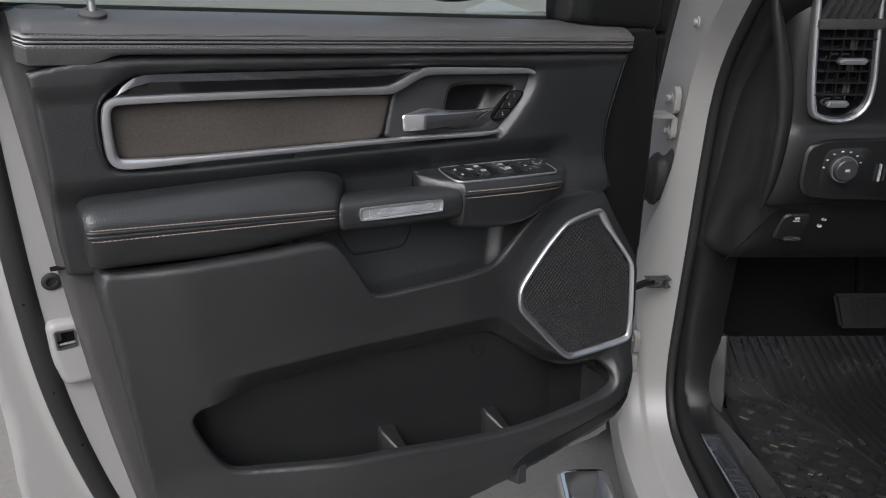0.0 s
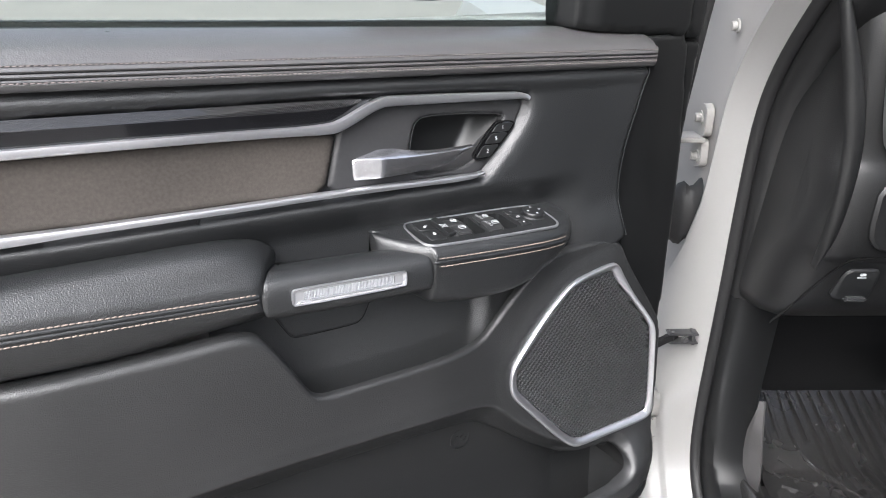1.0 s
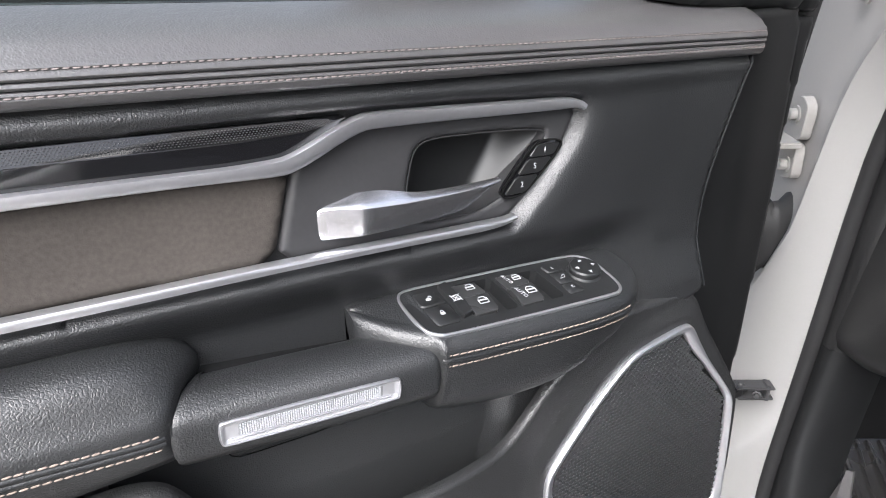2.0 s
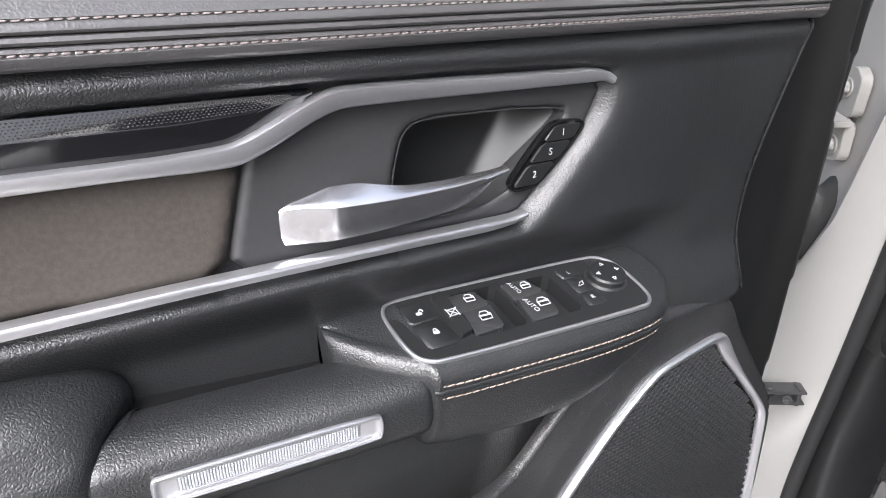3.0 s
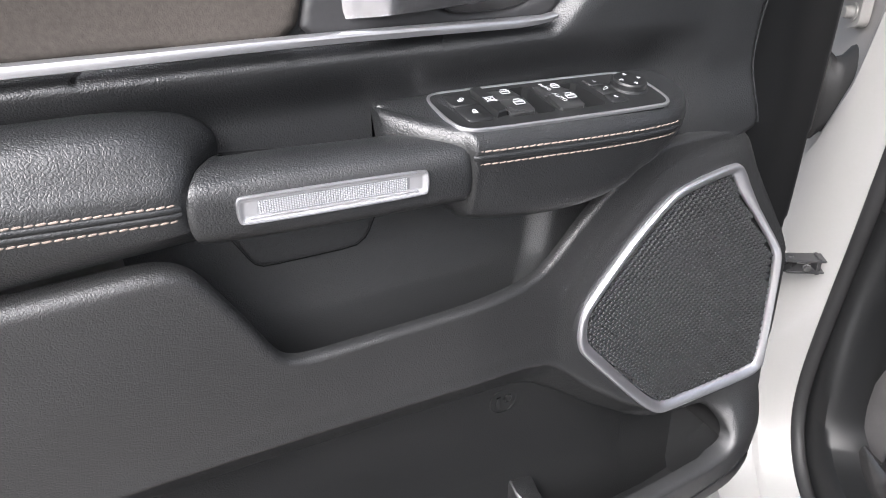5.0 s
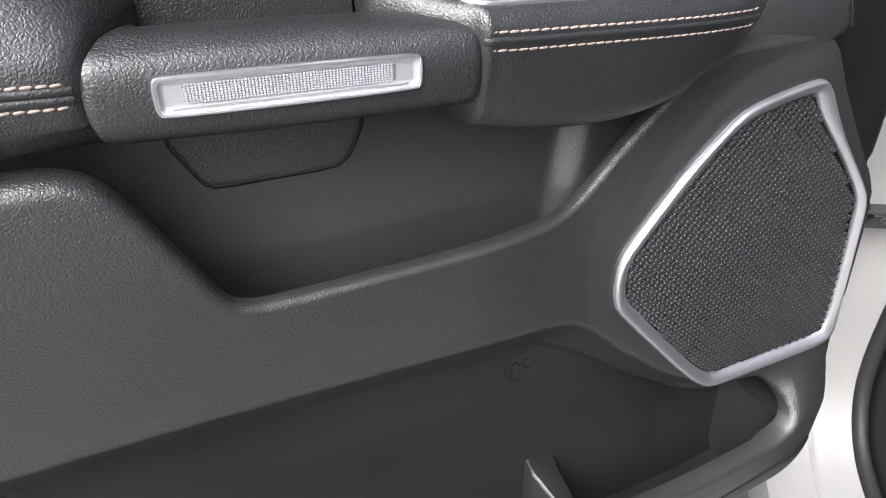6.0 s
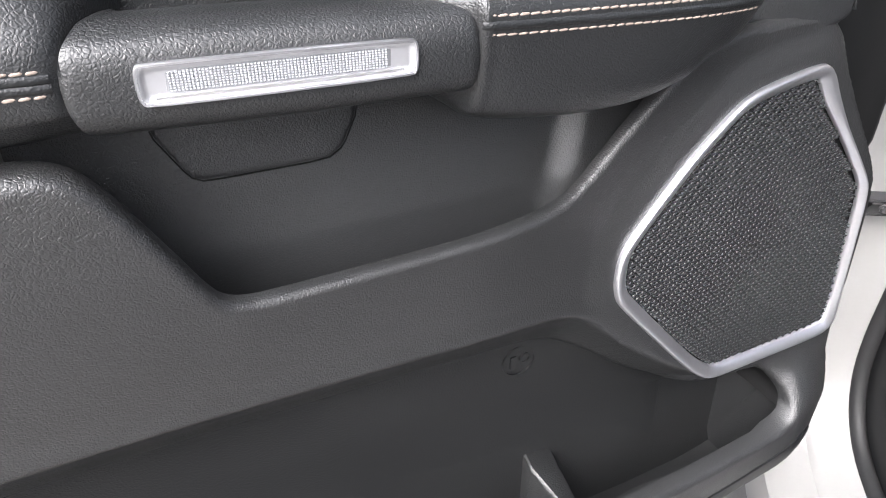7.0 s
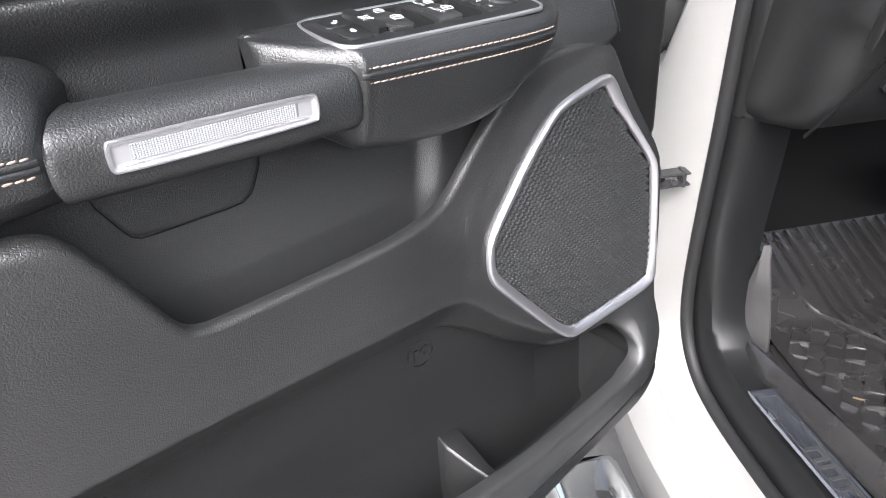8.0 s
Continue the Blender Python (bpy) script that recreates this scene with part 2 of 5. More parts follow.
def profiles(stations, count, times=2):
    """Cross-sections along x from stations of (x, [(y, z), ...]), eased from one to the next and corner-cut."""
    xs = np.array([s[0] for s in stations])
    ps = np.array([s[1] for s in stations], float)
    out = []
    for x in np.linspace(xs[0], xs[-1], count):
        k = min(np.searchsorted(xs, x, side="right") - 1, len(xs) - 2)
        t = (x - xs[k]) / (xs[k + 1] - xs[k])
        a, b = ps[k], ps[k + 1]
        m0 = (ps[k + 1] - ps[k - 1]) / (xs[k + 1] - xs[k - 1]) * (xs[k + 1] - xs[k]) if k > 0 else b - a
        m1 = (ps[k + 2] - ps[k]) / (xs[k + 2] - xs[k]) * (xs[k + 1] - xs[k]) if k + 2 < len(xs) else b - a
        p = (2 * t**3 - 3 * t**2 + 1) * a + (t**3 - 2 * t**2 + t) * m0 + (-2 * t**3 + 3 * t**2) * b + (t**3 - t**2) * m1
        q = rounded(p, times)
        out.append([(x, y, z) for y, z in q])
    return out


def front_y(rings, x, z):
    """The foremost surface of a loft along x, at a height."""
    xs = np.array([min(p[0] for p in r) for r in rings])
    k = int(np.clip(np.searchsorted(xs, x) - 1, 0, len(rings) - 2))
    t = (x - xs[k]) / (xs[k + 1] - xs[k])
    best = 9.0
    r = np.array(rings[k]) * (1 - t) + np.array(rings[k + 1]) * t
    for a, b in zip(r, np.roll(r, -1, axis=0)):
        if (a[2] - z) * (b[2] - z) <= 0 and a[2] != b[2]:
            best = min(best, a[1] + (b[1] - a[1]) * (z - a[2]) / (b[2] - a[2]))
    return best


def sweep(name, path, section, mat, parent, label="", out=(0, -1, 0), closed=False, widths=None, local=False):
    """A moulding: a section of (across, outward) carried along a path."""
    path, out = np.asarray(path, float), np.asarray(out, float)
    n = len(path)
    rings = []
    for i in range(n):
        a = path[(i - 1) % n] if closed or i else path[i]
        b = path[(i + 1) % n] if closed or i < n - 1 else path[i]
        along = (b - a) / np.linalg.norm(b - a)
        side = np.cross(along, out)
        side /= np.linalg.norm(side)
        o = np.cross(side, along)
        w = 1.0 if widths is None else widths[i]
        rings.append([path[i] + side * u * w + o * v for u, v in section])
    if closed:
        rings.append(rings[0])
    return loft(name, rings, mat, parent, label, caps=not closed, local=local)


def slab(outline, depth_out, thick, to3, inset=0.0, lift=0.0):
    """A thin plate from an outline in a plane: to3 maps (u, v, height). Its top edge is chamfered."""
    bm = bmesh.new()
    o = np.asarray(outline, float)
    c = o.mean(0)
    k = 1 - inset / max(np.abs(o - c).max(), 1e-6)
    small = c + (o - c) * k
    low = [bm.verts.new(to3(u, v, -thick)) for u, v in o]
    mid = [bm.verts.new(to3(u, v, depth_out - lift)) for u, v in o]
    top = [bm.verts.new(to3(u, v, depth_out)) for u, v in small]
    n = len(o)
    for a, b in ((low, mid), (mid, top)):
        for i in range(n):
            bm.faces.new((a[i], a[(i + 1) % n], b[(i + 1) % n], b[i]))
    bm.faces.new(top)
    bm.faces.new(low[::-1])
    return bm


def box(bm, lo, hi, bevel=0.0):
    c, s = (np.array(lo) + hi) / 2, np.abs(np.array(hi) - lo)
    r = bmesh.ops.create_cube(bm, size=1.0, matrix=Matrix.Translation(c) @ Matrix.Diagonal((*s, 1)))
    if bevel:
        es = list({e for v in r["verts"] for e in v.link_edges})
        bmesh.ops.bevel(bm, geom=es, offset=bevel, segments=2, affect="EDGES")
    return bm


def disc(bm, centre, axis, rings, count=24):
    """A turned form: rings of (radius, distance along the axis)."""
    axis = Vector(axis).normalized()
    u = axis.orthogonal().normalized()
    w = axis.cross(u)
    rows = []
    for r, d in rings:
        rows.append([bm.verts.new(Vector(centre) + axis * d + (u * math.cos(a) + w * math.sin(a)) * r) for a in [2 * math.pi * k / count for k in range(count)]])
    for a, b in zip(rows, rows[1:]):
        for i in range(count):
            bm.faces.new((a[i], a[(i + 1) % count], b[(i + 1) % count], b[i]))
    bm.faces.new(rows[0][::-1])
    bm.faces.new(rows[-1])
    return bm


def stitches(name, path, outs, mat, parent, length=0.0052, gap=0.0016, width=0.0011, slant=0.12):
    """A row of thread stitches lying on a seam."""
    path = np.asarray(path, float)
    seg = np.linalg.norm(np.diff(path, axis=0), axis=1)
    s = np.r_[0, np.cumsum(seg)]
    V, F = [], []
    at = 0.002
    rng = random.Random(5)
    while at + length < s[-1]:
        L = length * rng.uniform(0.92, 1.05)
        a = np.array([np.interp(at, s, path[:, k]) for k in range(3)])
        b = np.array([np.interp(at + L, s, path[:, k]) for k in range(3)])
        along = (b - a) / np.linalg.norm(b - a)
        o = np.asarray(outs, float)
        side = np.cross(along, o)
        side /= np.linalg.norm(side)
        a, b = a + side * slant * width * 2, b - side * slant * width * 2
        base = len(V)
        for f, k in ((0.0, 0.35), (0.2, 0.95), (0.8, 0.95), (1.0, 0.35)):
            c = a + (b - a) * f
            h = width * (0.1 if f in (0.0, 1.0) else 0.75)
            V += [c - side * width * k, c + o * h * 0.8 - side * width * k * 0.5, c + o * h * 0.8 + side * width * k * 0.5, c + side * width * k]
        for r in range(3):
            for i in range(3):
                F.append((base + r * 4 + i, base + r * 4 + i + 1, base + r * 4 + 5 + i, base + r * 4 + 4 + i))
        at += L + gap
    return tagged(from_lists(name, V, F, mat, parent), kind="stuff")


def lettering(name, text, size, m, mat, parent, label=""):
    cu = bpy.data.curves.new("text", "FONT")
    cu.body, cu.size, cu.align_x, cu.align_y, cu.extrude = text, size, "CENTER", "CENTER", 0.00012
    tmp = bpy.data.objects.new("text", cu)
    me = bpy.data.meshes.new_from_object(tmp)
    bpy.data.objects.remove(tmp)
    me.transform(m)
    me.name = name
    return as_object(name, me, mat, parent, label)


# ---- ground ----
def ground_sheet():
    bm = bmesh.new()
    s = 400
    vs = [bm.verts.new(p) for p in ((-s, -s, 0), (s, -s, 0), (s, s, 0), (-s, s, 0))]
    bm.faces.new(vs)
    tagged(part("ground", bm, CONCRETE, None), "pale grey concrete lot under and round the truck", "ground", kind="structure")


ground_sheet()

# ---- the open door: x runs along it to the hinges, -y faces the cabin side ----
door = thing("driver_door", "open white truck front door with black leatherette trim panel", "truck door", (0.55, 1.06, 0.50))

SLOPE = -0.041


def belt_z(x):
    return 1.382 + SLOPE * (x - 0.43)


# white pressed shell with the rubber seal on its rear edge
SHELL = rounded([(-0.075, 1.43), (-0.072, 1.2), (-0.066, 0.98), (-0.06, 0.84), (-0.066, 0.7), (-0.03, 0.54), (0.05, 0.478), (0.6, 0.478), (0.975, 0.474), (0.982, 0.432), (1.10, 0.434), (1.126, 0.444), (1.126, 0.464), (1.092, 0.50), (1.09, 0.62), (1.10, 0.9), (1.105, 1.2), (1.095, 1.39), (0.9, 1.395), (0.5, 1.40)], 2)
SEAL_LINE = rounded([(-0.012, 1.46), (-0.009, 1.2), (-0.005, 1.05), (0.004, 0.92), (0.022, 0.81), (0.047, 0.70), (0.085, 0.58)], 3, closed=False)


def shell_depth(x, z, d):
    line = np.interp(z, SEAL_LINE[::-1, 1], SEAL_LINE[::-1, 0])
    return 1.062 + 0.03 * step(0.0, -0.03, x - line) + roll(d, 0.008)


relief("door_shell", SHELL, shell_depth, WHITE, door, "white painted pressed steel", h=0.008, skirt=0.05)
sweep("weatherstrip", [(x, 1.066, z) for x, z in SEAL_LINE], rounded([(-0.016, -0.004), (-0.016, 0.004), (-0.007, 0.011), (0.007, 0.011), (0.016, 0.004), (0.016, -0.004)], 2), RUBBER, door, "black rubber seal")


def shell_details():
    # raised latch pad with the latch mouth
    pad = rounded([(0.012, 0.955), (0.011, 1.014), (0.055, 1.012), (0.060, 1.0), (0.064, 0.945), (0.068, 0.912), (0.022, 0.912)], 2, keep=0.15)
    mouth = rounded([(0.0215, 0.973), (0.0210, 1.000), (0.0455, 0.9985), (0.0465, 0.974)], 1, keep=0.06)
    latch = relief("latch_pad", pad, lambda x, z, d, dh: 1.046 + roll(d, 0.010), WHITE, door, h=0.003, holes=[mouth], skirt=0.018)
    part("latch_recess", box(bmesh.new(), (0.016, 1.0565, 0.966), (0.052, 1.058, 1.008)), DARK, latch)
    sweep("latch_frame", [(x, 1.046, z) for x, z in mouth], [(-0.0012, -0.009), (-0.0012, 0.0012), (0.0012, 0.0012), (0.0012, -0.009)], PLASTIC_GREY, latch, "dull zinc latch plate", closed=True)
    part("latch_claw", box(bmesh.new(), (0.0225, 1.049, 0.984), (0.0285, 1.056, 0.997), 0.001), SATIN_BLACK, latch)
    part("latch_claw", box(bmesh.new(), (0.0235, 1.050, 0.9765), (0.0450, 1.054, 0.9795), 0.001), SATIN_METAL, latch)
    bm = disc(bmesh.new(), (0.030, 1.062, 1.069), (0, -1, 0), [(0.0125, 0), (0.0125, 0.003), (0.010, 0.0045), (0.0065, 0.0045), (0.006, 0.001), (0.003, 0.001)], 28)
    part("rubber_plug", bm, RUBBER, door, "round black rubber grommet")
    for x, z in ((-0.008, 1.045), (0.006, 0.905), (0.028, 0.81)):
        part("seal_clip", disc(bmesh.new(), (x, 1.0555, z), (0, -1, 0), [(0.0022, 0), (0.0016, 0.0009)], 10), DARK, door)


shell_details()

# grey side trim between leatherette and bare metal
EDGE = rounded([(0.012, 1.43), (0.020, 1.34), (0.029, 1.234), (0.038, 1.10), (0.043, 1.055), (0.053, 0.94), (0.067, 0.825), (0.084, 0.716), (0.11, 0.56), (0.16, 0.54), (0.2, 0.7), (0.15, 1.1), (0.15, 1.42)], 2)
relief("side_trim", EDGE, lambda x, z, d: 1.018 + roll(d, 0.012), PLASTIC_GREY, door, "dark grey plastic edge", h=0.006, skirt=0.045)


part("trim_joint", box(bmesh.new(), (0.030, 1.0155, 1.0985), (0.098, 1.03, 1.1005), 0.0005), DARK, door, "dark joint across the edge trim")


def belt_pad():
    """The soft rail under the window: slanted top, two sewn seams with folds between."""
    sec = [(1.036, 0.022), (1.034, 0.0265), (1.018, 0.0240), (1.0, 0.0200), (0.985, 0.0152), (0.974, 0.0095), (0.9675, 0.003), (0.9655, 0.0005), (0.9668, -0.0008), (0.9645, -0.0025),
           (0.9638, -0.0048), (0.9648, -0.0062), (0.9672, -0.0068), (0.9650, -0.0076), (0.9640, -0.0095), (0.9650, -0.0110), (0.9674, -0.0116), (0.9652, -0.0124), (0.9645, -0.014), (0.9662, -0.0152), (0.9650, -0.0165),
           (0.966, -0.020), (0.970, -0.0235), (0.978, -0.0245), (0.99, -0.0245), (1.036, -0.0245)]
    rings = []
    for x in np.linspace(0.036, 1.008, 90):
        e = min(1.0, (x - 0.036) / 0.012, (1.008 - x) / 0.01)
        inset = 0.010 * (1 - math.sqrt(max(0, 1 - (1 - e) ** 2)))
        drop = 0.0115 * float(step(0.15, 0.105, x))
        ring = []
        for y, dz in sec:
            low = drop * float(step(-0.018, -0.0235, dz))
            ring.append((x, y + inset * (1 if y < 1.0 else 0), belt_z(x) + dz - low - inset * 0.4 * (1 if dz > 0 else -1)))
        rings.append(ring)
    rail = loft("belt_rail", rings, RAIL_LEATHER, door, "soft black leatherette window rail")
    xs = np.linspace(0.045, 1.002, 160)
    stitches("stitching", [(x, 0.9662, belt_z(x) - 0.0002) for x in xs], (0, -0.87, 0.5), THREAD_GREY, rail, length=0.0042, gap=0.0012, width=0.0007)
    stitches("stitching", [(x, 0.9655, belt_z(x) - 0.0152) for x in xs], (0, -1, 0.1), THREAD_GREY, rail, length=0.0042, gap=0.0012, width=0.0007)
    return rail


belt_pad()

BEZEL_AREA = rounded([(0.112, 1.30), (0.112, 1.245), (0.125, 1.224), (0.43, 1.218), (0.705, 1.2095), (0.722, 1.214), (0.776, 1.272), (0.789, 1.303), (0.780, 1.3225), (0.58, 1.3335), (0.43, 1.3375), (0.175, 1.3475), (0.152, 1.342), (0.125, 1.322)], 2)
UPPER = rounded([(0.042, 1.372), (0.046, 1.30), (0.048, 1.24), (0.044, 1.14), (0.05, 1.08), (0.355, 1.085), (0.39, 1.115), (0.79, 1.112), (0.84, 1.085), (0.93, 1.075), (0.962, 1.086), (0.9665, 1.09), (0.956, 1.125), (0.951, 1.17), (0.954, 1.21), (0.968, 1.258), (0.993, 1.332), (1.0, 1.345), (0.8, 1.358), (0.4, 1.372)], 1)


def upper_depth(x, z, d, *_):
    P = np.stack([x, z], 1)
    b = signed(P, BEZEL_AREA)[0]
    y = 0.976 - 0.004 * step(0.5, 0.9, x)
    # fold under the belt rail
    top = belt_z(x) - 0.030
    y += 0.8 * roll(np.clip(top + 0.003 - z, 0.0, 1.0), 0.014)
    y -= 0.007 * step(1.312, 1.340, z)
    # dished seat of the bezel, deeper round the pull handle
    w = 0.008 + 0.018 * step(0.70, 0.77, x) + 0.014 * step(1.322, 1.338, z)
    y += (0.011 - 0.002 * step(0.6, 0.75, x)) * (1 - np.sqrt(1 - (1 - np.clip(-b / w, 0, 1)) ** 2)) + 0.006 * step(0.001, 0.005, b)
    # rounded shoulder below the bezel, then hollow behind the grab handle
    y += 0.020 * step(1.212, 1.165, z - SLOPE * (x - 0.55) * 0.6) * step(0.90, 0.82, x)
    y -= 0.010 * step(1.16, 1.10, z) * step(0.85, 0.93, x)
    return y + roll(d, 0.004)


CUP_WELL = rounded([(0.606, 1.224), (0.610, 1.270), (0.616, 1.298), (0.630, 1.308), (0.71, 1.304), (0.762, 1.298), (0.762, 1.283), (0.706, 1.222)], 1)
relief("upper_panel", UPPER, upper_depth, LEATHER, door, "soft black grained leatherette", h=0.0035, snaps=[BEZEL_AREA], holes=[CUP_WELL], skirt=0.02)

SEAM = rounded([(1.002, 1.350), (0.993, 1.328), (0.969, 1.258), (0.955, 1.21), (0.951, 1.165), (0.956, 1.122), (0.966, 1.092)], 2, closed=False)
sweep("panel_seam", [(x, float(upper_depth(np.array([x]), np.array([z]), np.array([0.004]))[0]) + 0.001, z) for x, z in SEAM], rounded([(-0.0010, -0.004), (-0.0010, 0.0002), (0.0, 0.0009), (0.0010, 0.0002), (0.0010, -0.004)], 1), LEATHER_FINE, door, "thin welt at the panel's front edge")
FILLER = rounded([(1.000, 1.374), (0.994, 1.335), (0.971, 1.262), (0.954, 1.21), (0.951, 1.16), (0.957, 1.12), (0.968, 1.088), (0.972, 1.04), (1.03, 0.955), (1.05, 0.90), (1.097, 0.90), (1.104, 1.04), (1.105, 1.21), (1.093, 1.374)], 1, keep=0.1)
relief("front_filler", FILLER, lambda x, z, d: 0.984 + 0.012 * step(1.0, 1.11, x) + roll(d, 0.005), PLASTIC_SMOOTH, door, "smooth black plastic hinge-side trim", h=0.005, skirt=0.06)


def sail_and_window():
    outline = rounded([(0.876, 1.60), (0.876, 1.390), (0.912, 1.384), (1.09, 1.366), (1.088, 1.60)], 1, keep=0.06)
    sail = relief("sail_panel", outline, lambda x, z, d: 0.99 + 0.012 * step(0.915, 0.88, x) - 0.10 * (z - 1.38) * 0.5 + roll(d, 0.006), PLASTIC_SMOOTH, door, "smooth black mirror sail cover", h=0.006, skirt=0.05)
    outline = rounded([(1.092, 1.60), (1.094, 1.366), (1.130, 1.362), (1.155, 1.60)], 1, keep=0.06)
    relief("front_corner_trim", outline, lambda x, z, d: 1.0 + roll(d, 0.008), PLASTIC_SMOOTH, door, h=0.006, skirt=0.05)
    outline = rounded([(1.094, 1.362), (1.130, 1.358), (1.120, 1.26), (1.108, 1.16), (1.1065, 1.2)], 1, keep=0.06)
    relief("front_edge_trim", outline, lambda x, z, d: 1.004 + roll(d, 0.003), PLASTIC_SMOOTH, door, h=0.005, skirt=0.04)
    p = rounded([(1.20, 1.03, 1.60), (1.165, 1.03, 1.45), (1.143, 1.03, 1.35), (1.125, 1.03, 1.25), (1.112, 1.03, 1.15), (1.108, 1.03, 1.0), (1.10, 1.03, 0.85), (1.085, 1.03, 0.70)], 2, closed=False)
    w = np.interp(p[:, 2], [0.7, 1.15, 1.3, 1.6], [0.35, 0.4, 1.0, 1.3])
    sweep("front_edge_seal", p, rounded([(-0.018, -0.01), (-0.016, 0.006), (-0.008, 0.012), (0.002, 0.006), (0.010, 0.010), (0.018, 0.002), (0.018, -0.01)], 2), RUBBER, door, "black rubber front edge seal", widths=w)
    # window glass, its outer seal and the rear window post
    bm = bmesh.new()
    rows = [(z, 1.046 - 0.20 * (z - 1.37)) for z in (1.345, 1.5, 1.65, 1.8, 1.92)]
    front, back = [], []
    for z, y in rows:
        front.append([bm.verts.new((x, y, z)) for x in (-0.05, 0.3, 0.6, 0.92)])
        back.append([bm.verts.new((x, y + 0.004, z)) for x in (-0.05, 0.3, 0.6, 0.92)])
    for g, s in ((front, 1), (back, -1)):
        for a, b in zip(g, g[1:]):
            for i in range(3):
                bm.faces.new((a[i], a[i + 1], b[i + 1], b[i])[::s])
    pane = part("window_glass", bm, GLASS, door, "green-tinted side window", smooth=False)
    pane.visible_shadow = False
    sweep("belt_seal", [(x, 1.042, belt_z(x) + 0.0225) for x in np.linspace(0.0, 0.9, 20)], [(-0.004, -0.004), (-0.004, 0.004), (0.003, 0.004), (0.003, -0.004)], RUBBER, door, out=(0, -1, 0))
    sweep("outer_belt_seal", [(x, 1.065, belt_z(x) + 0.018) for x in np.linspace(-0.05, 0.92, 20)], [(-0.012, -0.006), (-0.012, 0.006), (0.006, 0.006), (0.008, -0.006)], RUBBER, door, out=(0, -1, 0))
    bm = bmesh.new()
    box(bm, (-0.07, 0.99, 1.40), (0.028, 1.07, 1.95), 0.008)
    part("rear_window_post", bm, PLASTIC_GREY, door)
    bm = bmesh.new()
    box(bm, (-0.07, 0.93, 1.90), (1.16, 1.0, 1.96), 0.008)
    part("window_header", bm, PLASTIC_GREY, door)


sail_and_window()


def lock_knob():
    bm = disc(bmesh.new(), (0.126, 0.999, belt_z(0.126) + 0.0215), (0, -0.30, 1), [(0.0160, -0.003), (0.0160, 0.002), (0.0125, 0.0045), (0.006, 0.005), (0.006, 0.004)], 24)
    base = part("lock_knob_base", bm, PLASTIC_GREY, door, "grey knob collar")
    rings = [(0.0045, 0.0), (0.0045, 0.012)]
    for k in range(5):
        rings += [(0.0045, 0.013 + 0.005 * k), (0.0055, 0.0145 + 0.005 * k), (0.0055, 0.0165 + 0.005 * k), (0.0045, 0.018 + 0.005 * k)]
    rings += [(0.005, 0.041), (0.002, 0.043)]
    part("lock_knob", disc(bmesh.new(), (0.126, 0.999, belt_z(0.126) + 0.0235), (0, -0.05, 1), rings, 20), CHROME, base, "ribbed grey lock pin")


lock_knob()


# ---- bezel, cloth insert, pull handle ----
def bezel():
    sec = [(-0.5, -0.004), (-0.5, 0.0024), (-0.42, 0.0040), (0.12, 0.0047), (0.40, 0.0036), (0.5, 0.0018), (0.5, -0.004)]
    pts = [(0.7155, 1.2215), (0.697, 1.2182), (0.6, 1.2225), (0.5, 1.2262), (0.4, 1.2280), (0.25, 1.2318), (0.135, 1.2345), (0.121, 1.2400), (0.1185, 1.262), (0.1195, 1.300), (0.126, 1.3128), (0.140, 1.3150), (0.3, 1.3100), (0.42, 1.3050), (0.505, 1.3005), (0.523, 1.3030), (0.568, 1.3240), (0.590, 1.3248), (0.735, 1.3165), (0.765, 1.3150), (0.778, 1.3130), (0.7835, 1.3095)]
    p = rounded(pts, 2, closed=False)
    s = np.r_[0, np.cumsum(np.linalg.norm(np.diff(p, axis=0), axis=1))] 
    keys = [0, 0.03, 0.21, 0.5, 0.60, 0.72, 1.05, 1.10, 1.17, 1.36, 1.385]
    wide = [0.004, 0.0075, 0.0072, 0.0085, 0.0135, 0.0098, 0.0095, 0.0125, 0.0118, 0.0095, 0.006]
    w = np.interp(s / s[-1] * 1.385, keys, wide)
    frame_ob = sweep("bezel_trim", [(x, 0.977, z) for x, z in p], [(u, v) for u, v in sec], SATIN_METAL, door, "satin silver bezel strip", widths=w)
    return frame_ob


bezel()


